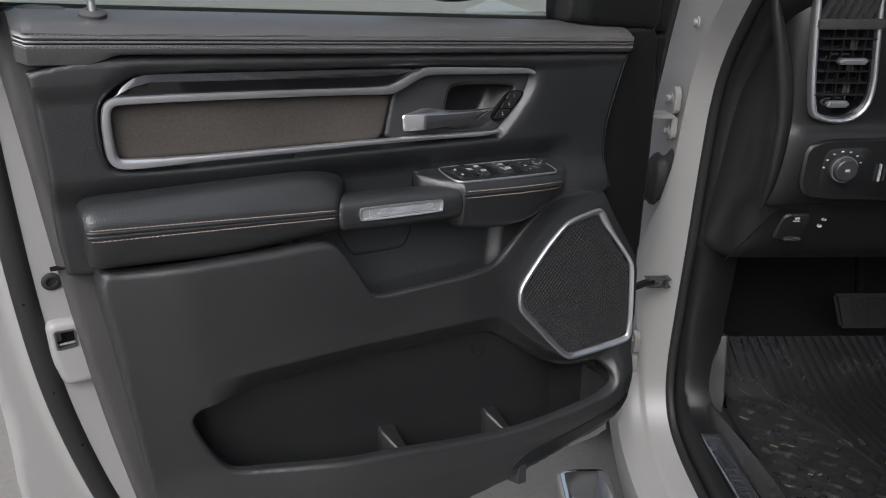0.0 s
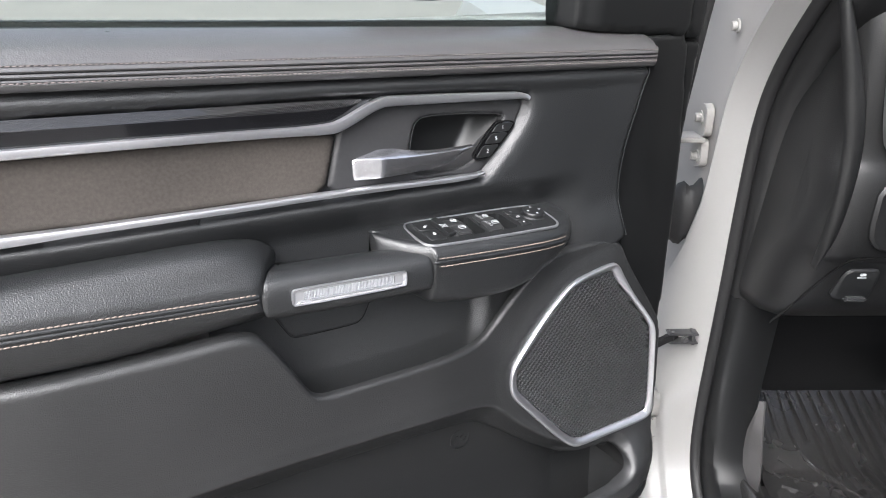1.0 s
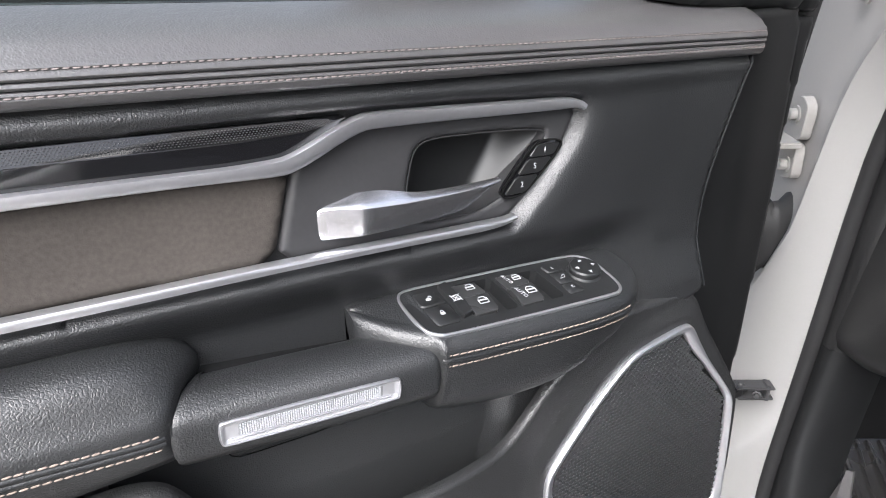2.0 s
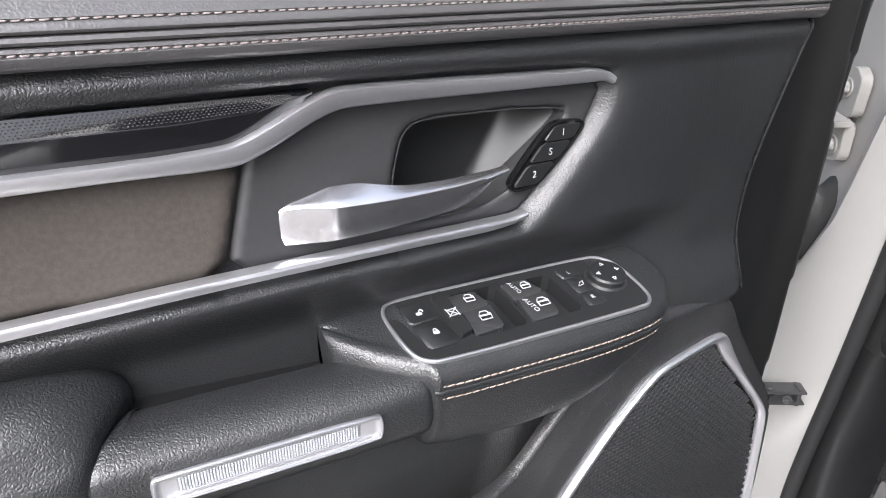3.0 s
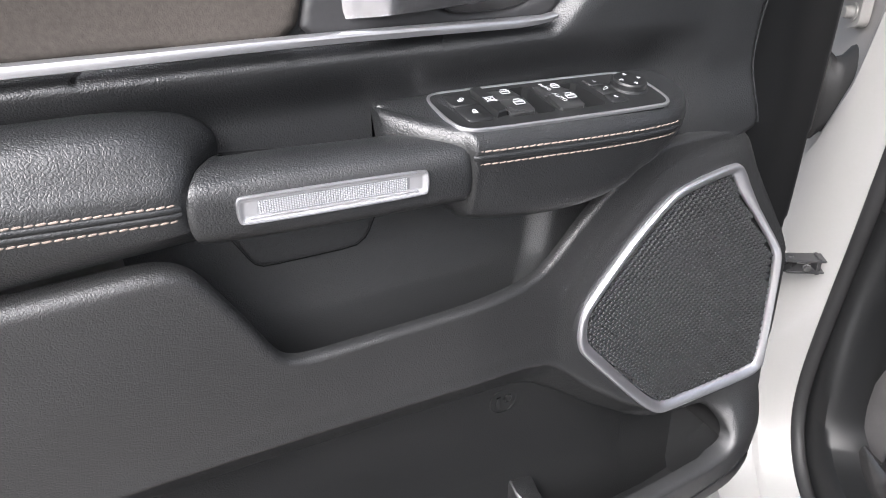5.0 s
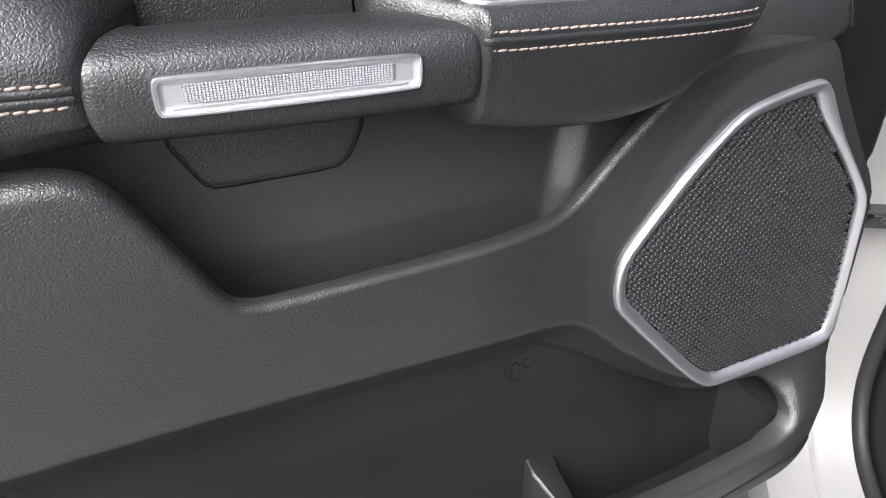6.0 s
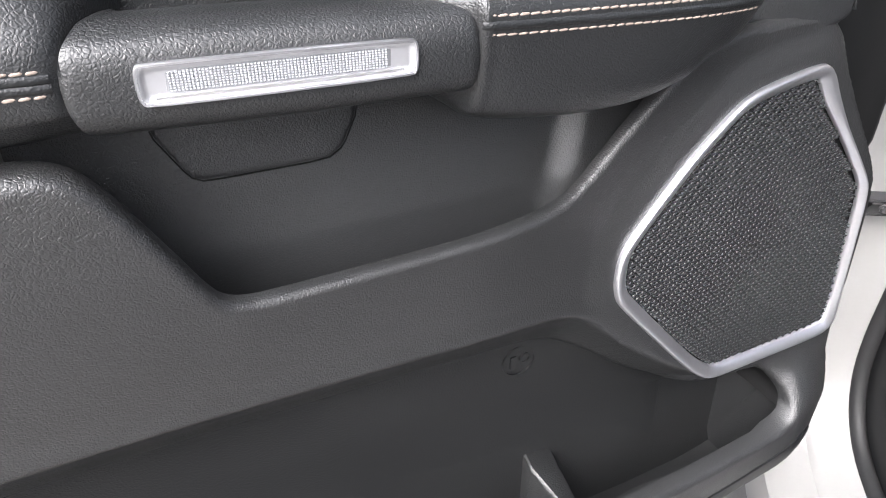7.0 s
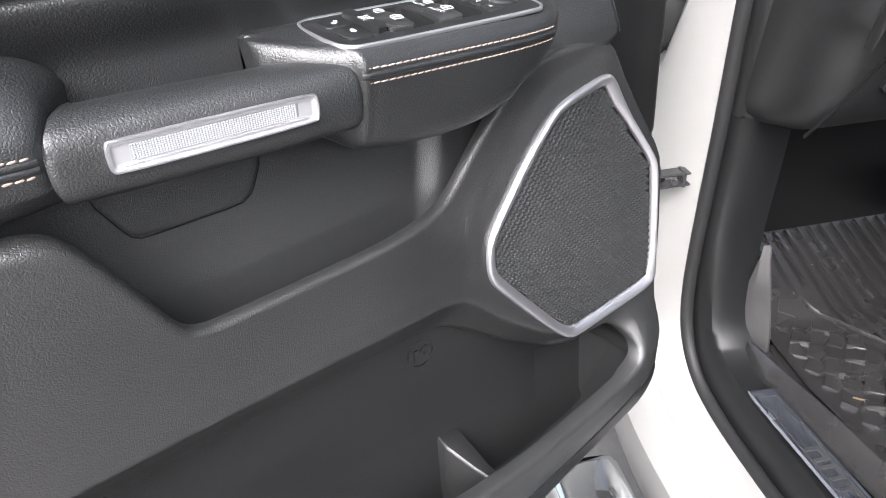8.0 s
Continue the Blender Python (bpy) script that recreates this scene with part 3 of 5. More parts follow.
def accent_strip():
    """A gloss strip of two facets: the upper one leans back to the sky, the lower one folds under."""
    def edges(x):
        top = float(np.interp(x, [0.132, 0.142, 0.158, 0.176, 0.431, 0.562], [1.3205, 1.332, 1.341, 1.3445, 1.3355, 1.3300]))
        mid = float(np.interp(x, [0.132, 0.150, 0.176, 0.30, 0.488, 0.53, 0.562], [1.3190, 1.3285, 1.3345, 1.3295, 1.3225, 1.3230, 1.3292]))
        low = float(np.interp(x, [0.132, 0.43, 0.51, 0.553, 0.562], [1.3160, 1.3050, 1.3030, 1.3220, 1.3285]))
        return top, mid, low

    rings = []
    for x in np.linspace(0.132, 0.562, 110):
        t, m, l = edges(x)
        rings.append([(x, 0.990, t), (x, 0.9806, t), (x, 0.9801, t - 0.0006), (x, 0.9779, m + 0.0006), (x, 0.9776, m), (x, 0.9778, m - 0.0006), (x, 0.9792, l), (x, 0.990, l)])
    ob = loft("accent_strip", rings, GLOSS_BLACK, door, "gloss black accent strip with fine dots")
    bm = bmesh.new()
    for r in range(6):
        for k in range(160):
            x = 0.20 + 0.0023 * (k + 0.5 * (r % 2))
            t, m, _ = edges(x)
            f = 0.12 + 0.15 * r
            if x > 0.55 or t - m < 0.002:
                continue
            c = Vector((x, 0.9779 + 0.0022 * f - 0.0001, m + 0.0006 + (t - m - 0.0012) * f))
            vs = [bm.verts.new(c + Vector((a, b * 0.23, b))) for a, b in ((-0.00055, -0.0003), (0.00055, -0.0003), (0.00055, 0.0003), (-0.00055, 0.0003))]
            tip = bm.verts.new(c + Vector((0, -0.0003, 0.0001)))
            for i in range(4):
                bm.faces.new((vs[i], vs[(i + 1) % 4], tip))
    tagged(part("dots", bm, SATIN_BLACK, ob), kind="stuff")


accent_strip()
INSERT = rounded([(0.124, 1.244), (0.124, 1.300), (0.140, 1.312), (0.43, 1.304), (0.521, 1.299), (0.502, 1.2235), (0.43, 1.226), (0.14, 1.234)], 1, keep=0.15)
relief("cloth_insert", INSERT, lambda x, z, d: 0.985 + roll(d, 0.003), FABRIC, door, "brown-grey suede-like cloth insert", h=0.005, skirt=0.01)

PLATE = rounded([(0.505, 1.2235), (0.524, 1.300), (0.568, 1.321), (0.59, 1.321), (0.735, 1.314), (0.774, 1.311), (0.7835, 1.302), (0.770, 1.272), (0.716, 1.2175), (0.7, 1.2165), (0.6, 1.2205)], 1, keep=0.12)
CUP = rounded([(0.612, 1.230), (0.616, 1.270), (0.622, 1.292), (0.634, 1.3005), (0.71, 1.2965), (0.752, 1.291), (0.751, 1.283), (0.700, 1.228)], 2, keep=0.2)


def handle_cup():
    plate = relief("handle_plate", PLATE, lambda x, z, d, dh: 0.986 + roll(d, 0.003) + roll(dh, 0.004), SATIN_BLACK, door, "satin black handle plate", h=0.003, holes=[CUP], skirt=0.006)
    big = rounded([(0.606, 1.224), (0.610, 1.270), (0.616, 1.296), (0.630, 1.306), (0.71, 1.302), (0.760, 1.296), (0.760, 1.283), (0.704, 1.222)], 1)

    def depth(x, z, d):
        split = 0.694 + (z - 1.244) * 0.62
        return np.maximum(1.026 - 0.037 * step(0.0, 0.046, x - split), 0.989)

    relief("handle_cup", big, depth, KEY, plate, h=0.003)
    sweep("cup_wall", [(x, 0.9875, z) for x, z in CUP], [(-0.0005, 0.0), (-0.0005, -0.05), (0.0005, -0.05), (0.0005, 0.0)], SATIN_BLACK, plate, closed=True)
    return plate


handle_cup()


def pull_handle():
    st = []
    for x, f, lo, hi, yb, zb in (
        (0.5345, 0.9890, 1.2370, 1.2560, 0.992, 1.2590), (0.5385, 0.9855, 1.2345, 1.2595, 0.992, 1.2635), (0.5520, 0.9800, 1.2345, 1.2610, 0.992, 1.2665),
        (0.5660, 0.9742, 1.2352, 1.2603, 0.991, 1.2695), (0.5720, 0.9722, 1.2358, 1.2600, 0.990, 1.2705), (0.5900, 0.9705, 1.2364, 1.2592, 0.987, 1.2700),
        (0.6040, 0.9695, 1.2370, 1.2588, 0.982, 1.2670), (0.6200, 0.9690, 1.2378, 1.2585, 0.979, 1.2635), (0.6480, 0.9692, 1.2392, 1.2582, 0.978, 1.2615),
        (0.6640, 0.9705, 1.2415, 1.2580, 0.979, 1.2608), (0.6800, 0.9730, 1.2490, 1.2580, 0.980, 1.2602), (0.7000, 0.9775, 1.2560, 1.2582, 0.982, 1.2595)):
        st.append((x, [(yb, lo + 0.001), (f + 0.004, lo), (f + 0.0005, lo + 0.0015), (f, hi - 0.0015), (f + 0.0015, hi), (yb, zb)]))
    loft("pull_handle", profiles(st, 70, 1), HANDLE_CHROME, door, "bright silver pull handle")


pull_handle()


def memory_switch():
    out = rounded([(0.704, 1.2415), (0.709, 1.250), (0.734, 1.2785), (0.745, 1.2838), (0.768, 1.2815), (0.7655, 1.272), (0.733, 1.240), (0.722, 1.2365), (0.709, 1.2362)], 2)
    base = part("memory_switch", slab(out, 0.0009, 0.004, lambda u, v, k: Vector((u, 0.9845 - k, v)), 0.001, 0.0006), GLOSS_BLACK, door, "black memory switch with three keys")
    rim = [(x, 0.983, z) for x, z in out]
    sweep("switch_rim", rim, [(-0.0006, -0.001), (-0.0006, 0.0006), (0.0006, 0.0006), (0.0006, -0.001)], DARK, base, closed=True)
    keys = [([(0.732, 1.2700), (0.7405, 1.2805), (0.7655, 1.2795), (0.7590, 1.2690)], "1", (0.7485, 1.2748)),
            ([(0.7205, 1.2560), (0.7310, 1.2685), (0.7575, 1.2675), (0.7455, 1.2550)], "S", (0.7385, 1.2618)),
            ([(0.7075, 1.2395), (0.7195, 1.2545), (0.7440, 1.2535), (0.7300, 1.2390)], "2", (0.7255, 1.2468))]
    for o, t, c in keys:
        k = part("key", slab(rounded(o, 1, keep=0.12), 0.0022, 0.001, lambda u, v, q: Vector((u, 0.9845 - q, v)), 0.0008, 0.0006), KEY, base)
        lettering("marking", t, 0.0072, pose(c[0], 0.9845 - 0.0024, c[1], 90, 0, 0), GLYPH, k, "white printed character")


memory_switch()


# ---- armrest group ----
def seam_z(x):
    """Height of the armrest's upper seam."""
    return 1.156 - 0.081 * (x - 0.24)


def grab_front(x):
    return 0.9335 - 0.0625 * (x - 0.403)


def armrest():
    st = []
    for x, k, drop in ((0.072, 1.0, 0.010), (0.0745, 0.55, 0.006), (0.081, 0.15, 0.002), (0.092, 0.0, 0.0), (0.13, 0.0, 0.0), (0.25, 0.0, 0.0), (0.34, 0.0, 0.001), (0.362, 0.0, 0.004), (0.380, 0.0, 0.010), (0.392, 0.06, 0.017), (0.399, 0.25, 0.024), (0.4020, 0.6, 0.031)):
        S, B = seam_z(x), float(np.interp(x, [0.08, 0.24, 0.4], [1.112, 1.101, 1.106])) + 0.003 * k
        T = 1.1985 - 0.010 * (x - 0.1) - drop
        f = 0.9305 + 0.010 * (x - 0.08) + 0.006 * k
        sh = S + 0.016 - 0.004 * k
        st.append((x, [(1.0, T - 0.002), (0.985, T + 0.001), (0.964, T - 0.001), (0.950, T - 0.30 * (T - sh)), (f + 0.007, sh + 0.001), (f + 0.001, sh - 0.008), (f, S - 0.008), (f + 0.001, S - 0.022), (f + 0.006, B + 0.012), (f + 0.018, B), (0.965, B - 0.001), (1.0, B)]))
    # the end towards the grab handle is cut aslant
    rings = [[(x + 0.036 * float(step(0.30, 0.39, x)) * min(1.0, max(0.0, (y - 0.934) / 0.05)), y, z) for x, y, z in r] for r in profiles(st, 100, 2)]
    pad = loft("armrest_pad", rings, LEATHER, door, "padded black leatherette armrest")
    xs = np.linspace(0.074, 0.400, 70)
    z1 = seam_z(xs)
    gap = 0.0145 - 0.0107 * (xs - 0.072)
    for k in (0.0, 1.0):
        stitches("stitching", [(x, front_y(rings, x, z - g * k), z - g * k) for x, z, g in zip(xs, z1, gap)], (0, -1, 0), THREAD, pad, length=0.0054, gap=0.0009, width=0.0009)
    for k in (0.30, 0.68):
        sweep("piping", [(x, front_y(rings, x, z - g * k), z - g * k) for x, z, g in zip(xs, z1, gap)], rounded([(-0.0021, -0.001), (-0.0021, 0.0005), (0, 0.0013), (0.0021, 0.0005), (0.0021, -0.001)], 1), LEATHER_FINE, pad)
    # grab handle with its courtesy lamp
    st = []
    for x, k in ((0.4030, 0.8), (0.4042, 0.3), (0.409, 0.0), (0.44, 0.0), (0.48, 0.0), (0.55, 0.0), (0.590, 0.0), (0.6045, 0.0), (0.6085, 0.4), (0.6100, 1.0)):
        e = 0.0032 * k
        f, top, bot = grab_front(x) + e, float(np.interp(x, [0.403, 0.48, 0.55, 0.61], [1.1570, 1.1545, 1.1510, 1.1490])) - e, float(np.interp(x, [0.403, 0.5, 0.61], [1.1065, 1.1015, 1.0995])) + e
        st.append((x, [(1.01, top - 0.020), (0.990, top - 0.010 - 0.05 * (x - 0.41)), (0.976, top + 0.001 - 0.02 * (x - 0.41)), (0.955, top + 0.002), (f + 0.014, top - 0.0005), (f + 0.004, top - 0.006), (f + 0.0005, top - 0.016), (f, bot + 0.020), (f + 0.0012, bot + 0.010), (f + 0.008, bot + 0.0005), (f + 0.022, bot - 0.001), (0.985, bot + 0.006), (1.01, bot + 0.012)]))
    rings = [[(x + 0.034 * (1 - float(step(0.404, 0.44, x))) * min(1.0, max(0.0, (y - 0.936) / 0.05)), y, z) for x, y, z in r] for r in profiles(st, 80, 2)]
    loft("grab_handle", rings, LEATHER, door, "black leatherette grab handle")

    # lamp: silver tray with a dotted lens, flush in the slanting face
    def lamp_y(u):
        return grab_front(u) - 0.0022

    def lamp3(u, v, k):
        return Vector((u, lamp_y(u) + 0.0030 - k, v))

    o = rounded([(0.4348, 1.1400), (0.4345, 1.1240), (0.4385, 1.1215), (0.5680, 1.1180), (0.5712, 1.1205), (0.5715, 1.1345), (0.5685, 1.1370), (0.4385, 1.1415)], 2)

    def tray_depth(x, z, d):
        return lamp_y(x) + 0.0020 * step(0.0010, 0.0036, d)

    tray = relief("courtesy_lamp", o, tray_depth, SILVER_PAINT, door, "silver courtesy lamp with dotted lens", h=0.0012, skirt=0.006)
    o2 = rounded([(0.4480, 1.1375), (0.4470, 1.1262), (0.5570, 1.1232), (0.5575, 1.1342)], 1, keep=0.1)
    lens = part("lamp_lens", slab(o2, 0.0014, 0.001, lamp3, 0.0006, 0.0004), LENS_BASE, tray, "white ribbed lamp lens")
    bm = bmesh.new()
    for i in range(62):
        for j in range(8):
            u, v = 0.4492 + 0.00173 * i, 1.1275 + 0.00125 * j - 0.030 * 0.00173 * i
            c = lamp3(u, v, 0.0014)
            a, b = 0.00062, 0.00044
            vs = [bm.verts.new(c + Vector((p, -0.0625 * p, q))) for p, q in ((-a, -b), (a, -b), (a, b), (-a, b))]
            ts = [bm.verts.new(c + Vector((p * 0.5, -0.0006, q * 0.5))) for p, q in ((-a, -b), (a, -b), (a, b), (-a, b))]
            for k in range(4):
                bm.faces.new((vs[k], vs[(k + 1) % 4], ts[(k + 1) % 4], ts[k]))
            bm.faces.new(ts)
    tagged(part("lens_dots", bm, LENS, lens, smooth=False), kind="stuff")
    sweep("lamp_rim", [(u, lamp_y(u), v) for u, v in o], rounded([(-0.0009, -0.003), (-0.0009, 0.0003), (0.0009, 0.0003), (0.0009, -0.003)], 1), SATIN_METAL, tray, closed=True)
    # bright sloping lower wall of the tray
    sweep("lamp_sill", [(u, lamp_y(u) + 0.0006, 1.1232 - 0.0262 * (u - 0.4475)) for u in np.linspace(0.4415, 0.5635, 12)], [(-0.0022, 0.0004), (-0.0022, -0.002), (0.0016, -0.002), (0.0016, -0.0012)], CHROME, tray)


armrest()
sweep("pull_pocket_ledge", [(0.434, 0.982, 1.1490), (0.500, 0.987, 1.1410), (0.566, 0.994, 1.1320)], rounded([(-0.0015, -0.02), (-0.0022, 0.006), (0.0006, 0.0105), (0.0018, 0.006), (0.0018, -0.02)], 1), PLASTIC_SMOOTH, door, "thin plastic ledge in the pull pocket")

# switch pod: its top is a tilted plane
PU, PV, PN = Vector((0.9983, -0.0499, -0.0299)), Vector((0.0538, 0.9875, 0.1480)), Vector((0.0222, -0.1494, 0.9885))
PO = Vector((0.705, 0.957, 1.158))


def pod3(u, v, k=0.0):
    return PO + PU * u + PV * v + PN * k


def switch_pod():
    st = []
    for x, f, bot, k, dip in ((0.5590, 0.973, 1.118, 0.85, 0), (0.5615, 0.969, 1.112, 0.95, 0), (0.567, 0.962, 1.104, 0.98, 0), (0.580, 0.947, 1.096, 1.0, 0), (0.594, 0.9355, 1.088, 1.0, 0), (0.6065, 0.9255, 1.080, 1.0, 0), (0.6105, 0.9190, 1.077, 1.0, 0), (0.618, 0.9180, 1.075, 1.0, 0), (0.630, 0.9165, 1.072, 1.0, 1), (0.68, 0.9135, 1.066, 1.0, 1), (0.73, 0.911, 1.067, 1.0, 1), (0.765, 0.911, 1.075, 1.0, 1), (0.778, 0.912, 1.083, 1.0, 0), (0.80, 0.915, 1.090, 1.0, 0), (0.818, 0.922, 1.100, 1.0, 0), (0.832, 0.934, 1.110, 0.95, 0), (0.840, 0.948, 1.120, 0.8, 0), (0.8435, 0.962, 1.128, 0.55, 0)):
        t0 = 1.158 - 0.030 * (x - 0.705)
        yb = 0.997 - 0.035 * (x - 0.6) - (0.006 if x > 0.835 else 0)
        zb = t0 + 0.150 * (yb - 0.957) - (1 - k) * 0.02
        zf = t0 + 0.150 * (f + 0.008 - 0.957) - (1 - k) * 0.012
        low = 0.020 * dip
        y1, y2 = f + 0.020, yb - 0.010
        st.append((x, [(1.01, zb - 0.012), (yb + 0.004, zb - 0.001), (yb - 0.004, zb + 0.0005), (y2, zb - low), (y1, zf + 0.001 - low), (f + 0.016, zf + 0.0015), (f + 0.006, zf - 0.001), (f, zf - 0.011), (f + 0.0015, zf - 0.026), (f + 0.010, bot + 0.012), (f + 0.026, bot), (0.975, bot + 0.002), (1.01, bot + 0.01)]))
    rings = profiles(st, 130, 2)
    pod = loft("switch_pod", rings, LEATHER, door, "black leatherette switch pod")
    xs = np.linspace(0.6095, 0.812, 60)
    z1 = 1.1435 - 0.046 * (xs - 0.61)
    for dz in (0.0, -0.0105):
        stitches("stitching", [(x, front_y(rings, x, z + dz), z + dz) for x, z in zip(xs, z1)], (0, -1, 0.1), THREAD, pod, length=0.0056, gap=0.0007, width=0.0008)
    sweep("piping", [(x, front_y(rings, x, z - 0.0052), z - 0.0052) for x, z in zip(xs, z1)], rounded([(-0.0022, -0.001), (-0.0022, 0.0006), (0, 0.0013), (0.0022, 0.0006), (0.0022, -0.001)], 1), LEATHER_FINE, pod)
    # switch plate
    ring = rounded([(-0.1045, 0.016), (-0.102, 0.027), (-0.095, 0.0325), (-0.073, 0.0335), (0.078, 0.0335), (0.091, 0.0285), (0.0985, 0.016), (0.099, -0.022), (0.093, -0.032), (0.083, -0.0350), (-0.083, -0.0345), (-0.0945, -0.0300), (-0.1015, -0.021)], 2)
    well1 = rounded([(-0.0530, 0.0253), (-0.0120, 0.0263), (-0.0092, -0.0214), (-0.0527, -0.0211)], 1, keep=0.08)
    well2 = rounded([(-0.0090, 0.0240), (0.0348, 0.0236), (0.0395, -0.0211), (-0.0069, -0.0222)], 1, keep=0.08)
    # the plate as a net with two wells in it, turned onto the tilted plane
    plate = relief("switch_plate", ring, lambda x, z, d, a, b: -0.0016 + 0 * x, KEY, door, "black window switch plate", h=0.0022, holes=[well1, well2])
    turn = Matrix(((PU.x, -PN.x, PV.x, PO.x), (PU.y, -PN.y, PV.y, PO.y), (PU.z, -PN.z, PV.z, PO.z), (0, 0, 0, 1)))
    plate.data.transform(turn)
    sweep("switch_plate_ring", [tuple(pod3(u, v, 0.001)) for u, v in ring], rounded([(-0.0016, -0.002), (-0.0016, 0.001), (0, 0.0019), (0.0016, 0.001), (0.0016, -0.002)], 1), SATIN_METAL, plate, "thin silver ring", out=tuple(PN), closed=True)
    for w in (well1, well2):
        bm = bmesh.new()
        top = [bm.verts.new(pod3(u, v, 0.0016)) for u, v in w]
        low = [bm.verts.new(pod3(u, v, -0.012)) for u, v in w]
        n = len(w)
        for i in range(n):
            bm.faces.new((top[i], top[(i + 1) % n], low[(i + 1) % n], low[i]))
        bm.faces.new(low)
        part("switch_well", bm, KEY, plate)

    def key(name, o, height, mat=KEY, inset=0.0012, keep=0.1, low=0.003, label=""):
        return part(name, slab(rounded(o, 1, keep=keep), height, low, lambda u, v, k: pod3(u, v, k), inset, 0.001), mat, plate, label)

    def rocker(o, lift):
        """A window key: a rocker whose far end drops into the well."""
        o = rounded(o, 1, keep=0.08)
        vm, vx = o[:, 1].min(), o[:, 1].max()
        bm = slab(o, 0.0, 0.012, lambda u, v, k: pod3(u, v, (lift + 0.004 * math.sin(math.pi * (v - vm) / (vx - vm))) if k > -0.002 else -0.011), 0.001, 0.0008)
        return part("window_key", bm, WINDOW_KEY, plate)

    key("lock_key", [(-0.0915, 0.0235), (-0.0710, 0.0240), (-0.0672, 0.0046), (-0.0905, 0.0036)], 0.0034)
    key("lock_key", [(-0.0905, 0.0030), (-0.0670, 0.0040), (-0.0655, -0.0220), (-0.0880, -0.0222)], 0.0034)
    key("window_lockout_key", [(-0.0655, 0.0262), (-0.0560, 0.0287), (-0.0525, -0.0165), (-0.0637, -0.0199)], 0.0065)
    rocker([(-0.0525, 0.0247), (-0.0305, 0.0240), (-0.0276, 0.0060), (-0.0510, 0.0035)], 0.0015)
    rocker([(-0.0510, 0.0030), (-0.0274, 0.0056), (-0.0291, -0.0198), (-0.0523, -0.0205)], 0.003)
    rocker([(-0.0085, 0.0230), (0.0139, 0.0238), (0.0190, 0.0060), (-0.0060, 0.0030)], 0.0015)
    rocker([(-0.0061, 0.0022), (0.0195, 0.0055), (0.0163, -0.0215), (-0.0069, -0.0218)], 0.003)
    for o in ([(0.0419, 0.0244), (0.0607, 0.0236), (0.0606, 0.0128), (0.0434, 0.0130)], [(0.0437, 0.0116), (0.0603, 0.0114), (0.0610, -0.0048), (0.0453, -0.0054)], [(0.0450, -0.0064), (0.0607, -0.0056), (0.0616, -0.0207), (0.0443, -0.0208)]):
        key("mirror_key", o, 0.0030)
    bm = disc(bmesh.new(), pod3(0.0772, 0.0035, 0.0), PN, [(0.0168, 0), (0.0168, 0.002), (0.0150, 0.0035), (0.0150, 0.0075), (0.0138, 0.0090), (0.0, 0.0085)][:-1], 36)
    knob = part("mirror_dial", bm, KEY, plate, "round mirror adjusting dial")
    # printed markings
    flat = Matrix(((PU.x, PV.x, PN.x, 0), (PU.y, PV.y, PN.y, 0), (PU.z, PV.z, PN.z, 0), (0, 0, 0, 1)))

    def mark(text, u, v, size, k, turned=0.0):
        lettering("marking", text, size, Matrix.Translation(pod3(u, v, k)) @ flat @ pose(0, 0, 0, 0, 0, turned), GLYPH, plate, "white printed marking")

    def outline_icon(pts, k, name="icon", w=0.00055):
        p = [tuple(pod3(u, v, k)) for u, v in pts]
        sweep(name, p, [(-w / 2, -0.0004), (-w / 2, 0.0003), (w / 2, 0.0003), (w / 2, -0.0004)], GLYPH, plate, "white printed symbol", out=tuple(PN), closed=True)

    def window_icon(u, v, s, k):
        outline_icon([(u + s * a, v + s * b) for a, b in ((-1, -1), (1, -1), (1.15, 0.1), (0.6, 1), (-0.5, 1), (-1, 0.2))], k)
        outline_icon([(u + s * a, v + s * b) for a, b in ((-1, 0.1), (1.1, 0.1), (1.1, -0.05), (-1, -0.05))], k)

    mark("AUTO", -0.0020, 0.0130, 0.0050, 0.0060, -78)
    mark("AUTO", -0.0015, -0.0098, 0.0056, 0.0074, -78)
    window_icon(0.0075, 0.0135, 0.0034, 0.0060)
    window_icon(0.0085, -0.0090, 0.0042, 0.0076)
    window_icon(-0.0400, 0.0140, 0.0036, 0.0060)
    window_icon(-0.0395, -0.0085, 0.0042, 0.0076)
    mark("L", 0.0515, 0.0185, 0.0052, 0.0032)
    mark("R", 0.0525, -0.0130, 0.0052, 0.0032)
    outline_icon([(0.0490, 0.0010), (0.0530, 0.0050), (0.0560, 0.0058), (0.0545, 0.0020)], 0.0032)
    for a in range(4):
        c, s = math.cos(a * math.pi / 2), math.sin(a * math.pi / 2)
        outline_icon([(0.0772 + 0.0092 * c + 0.0016 * (p * c - q * s), 0.0035 + 0.0092 * s + 0.0016 * (p * s + q * c)) for p, q in ((1, 0), (-0.8, 0.9), (-0.8, -0.9))], 0.0091, w=0.0009)
    for u, v, open_by in ((-0.0800, 0.0130, 0.0022), (-0.0770, -0.0085, 0.0)):
        body = rounded([(u - 0.0022, v - 0.0020), (u + 0.0022, v - 0.0020), (u + 0.0022, v + 0.0010), (u - 0.0022, v + 0.0010)], 1, keep=0.15)
        part("icon", slab(body, 0.0037, 0.001, pod3, 0.0001, 0.0001), GLYPH, plate, "white printed padlock")
        arc = [tuple(pod3(u + open_by + 0.0014 * math.cos(a), v + 0.0016 + 0.0016 * math.sin(a), 0.0036)) for a in np.linspace(-0.5, math.pi + 0.5, 12)]
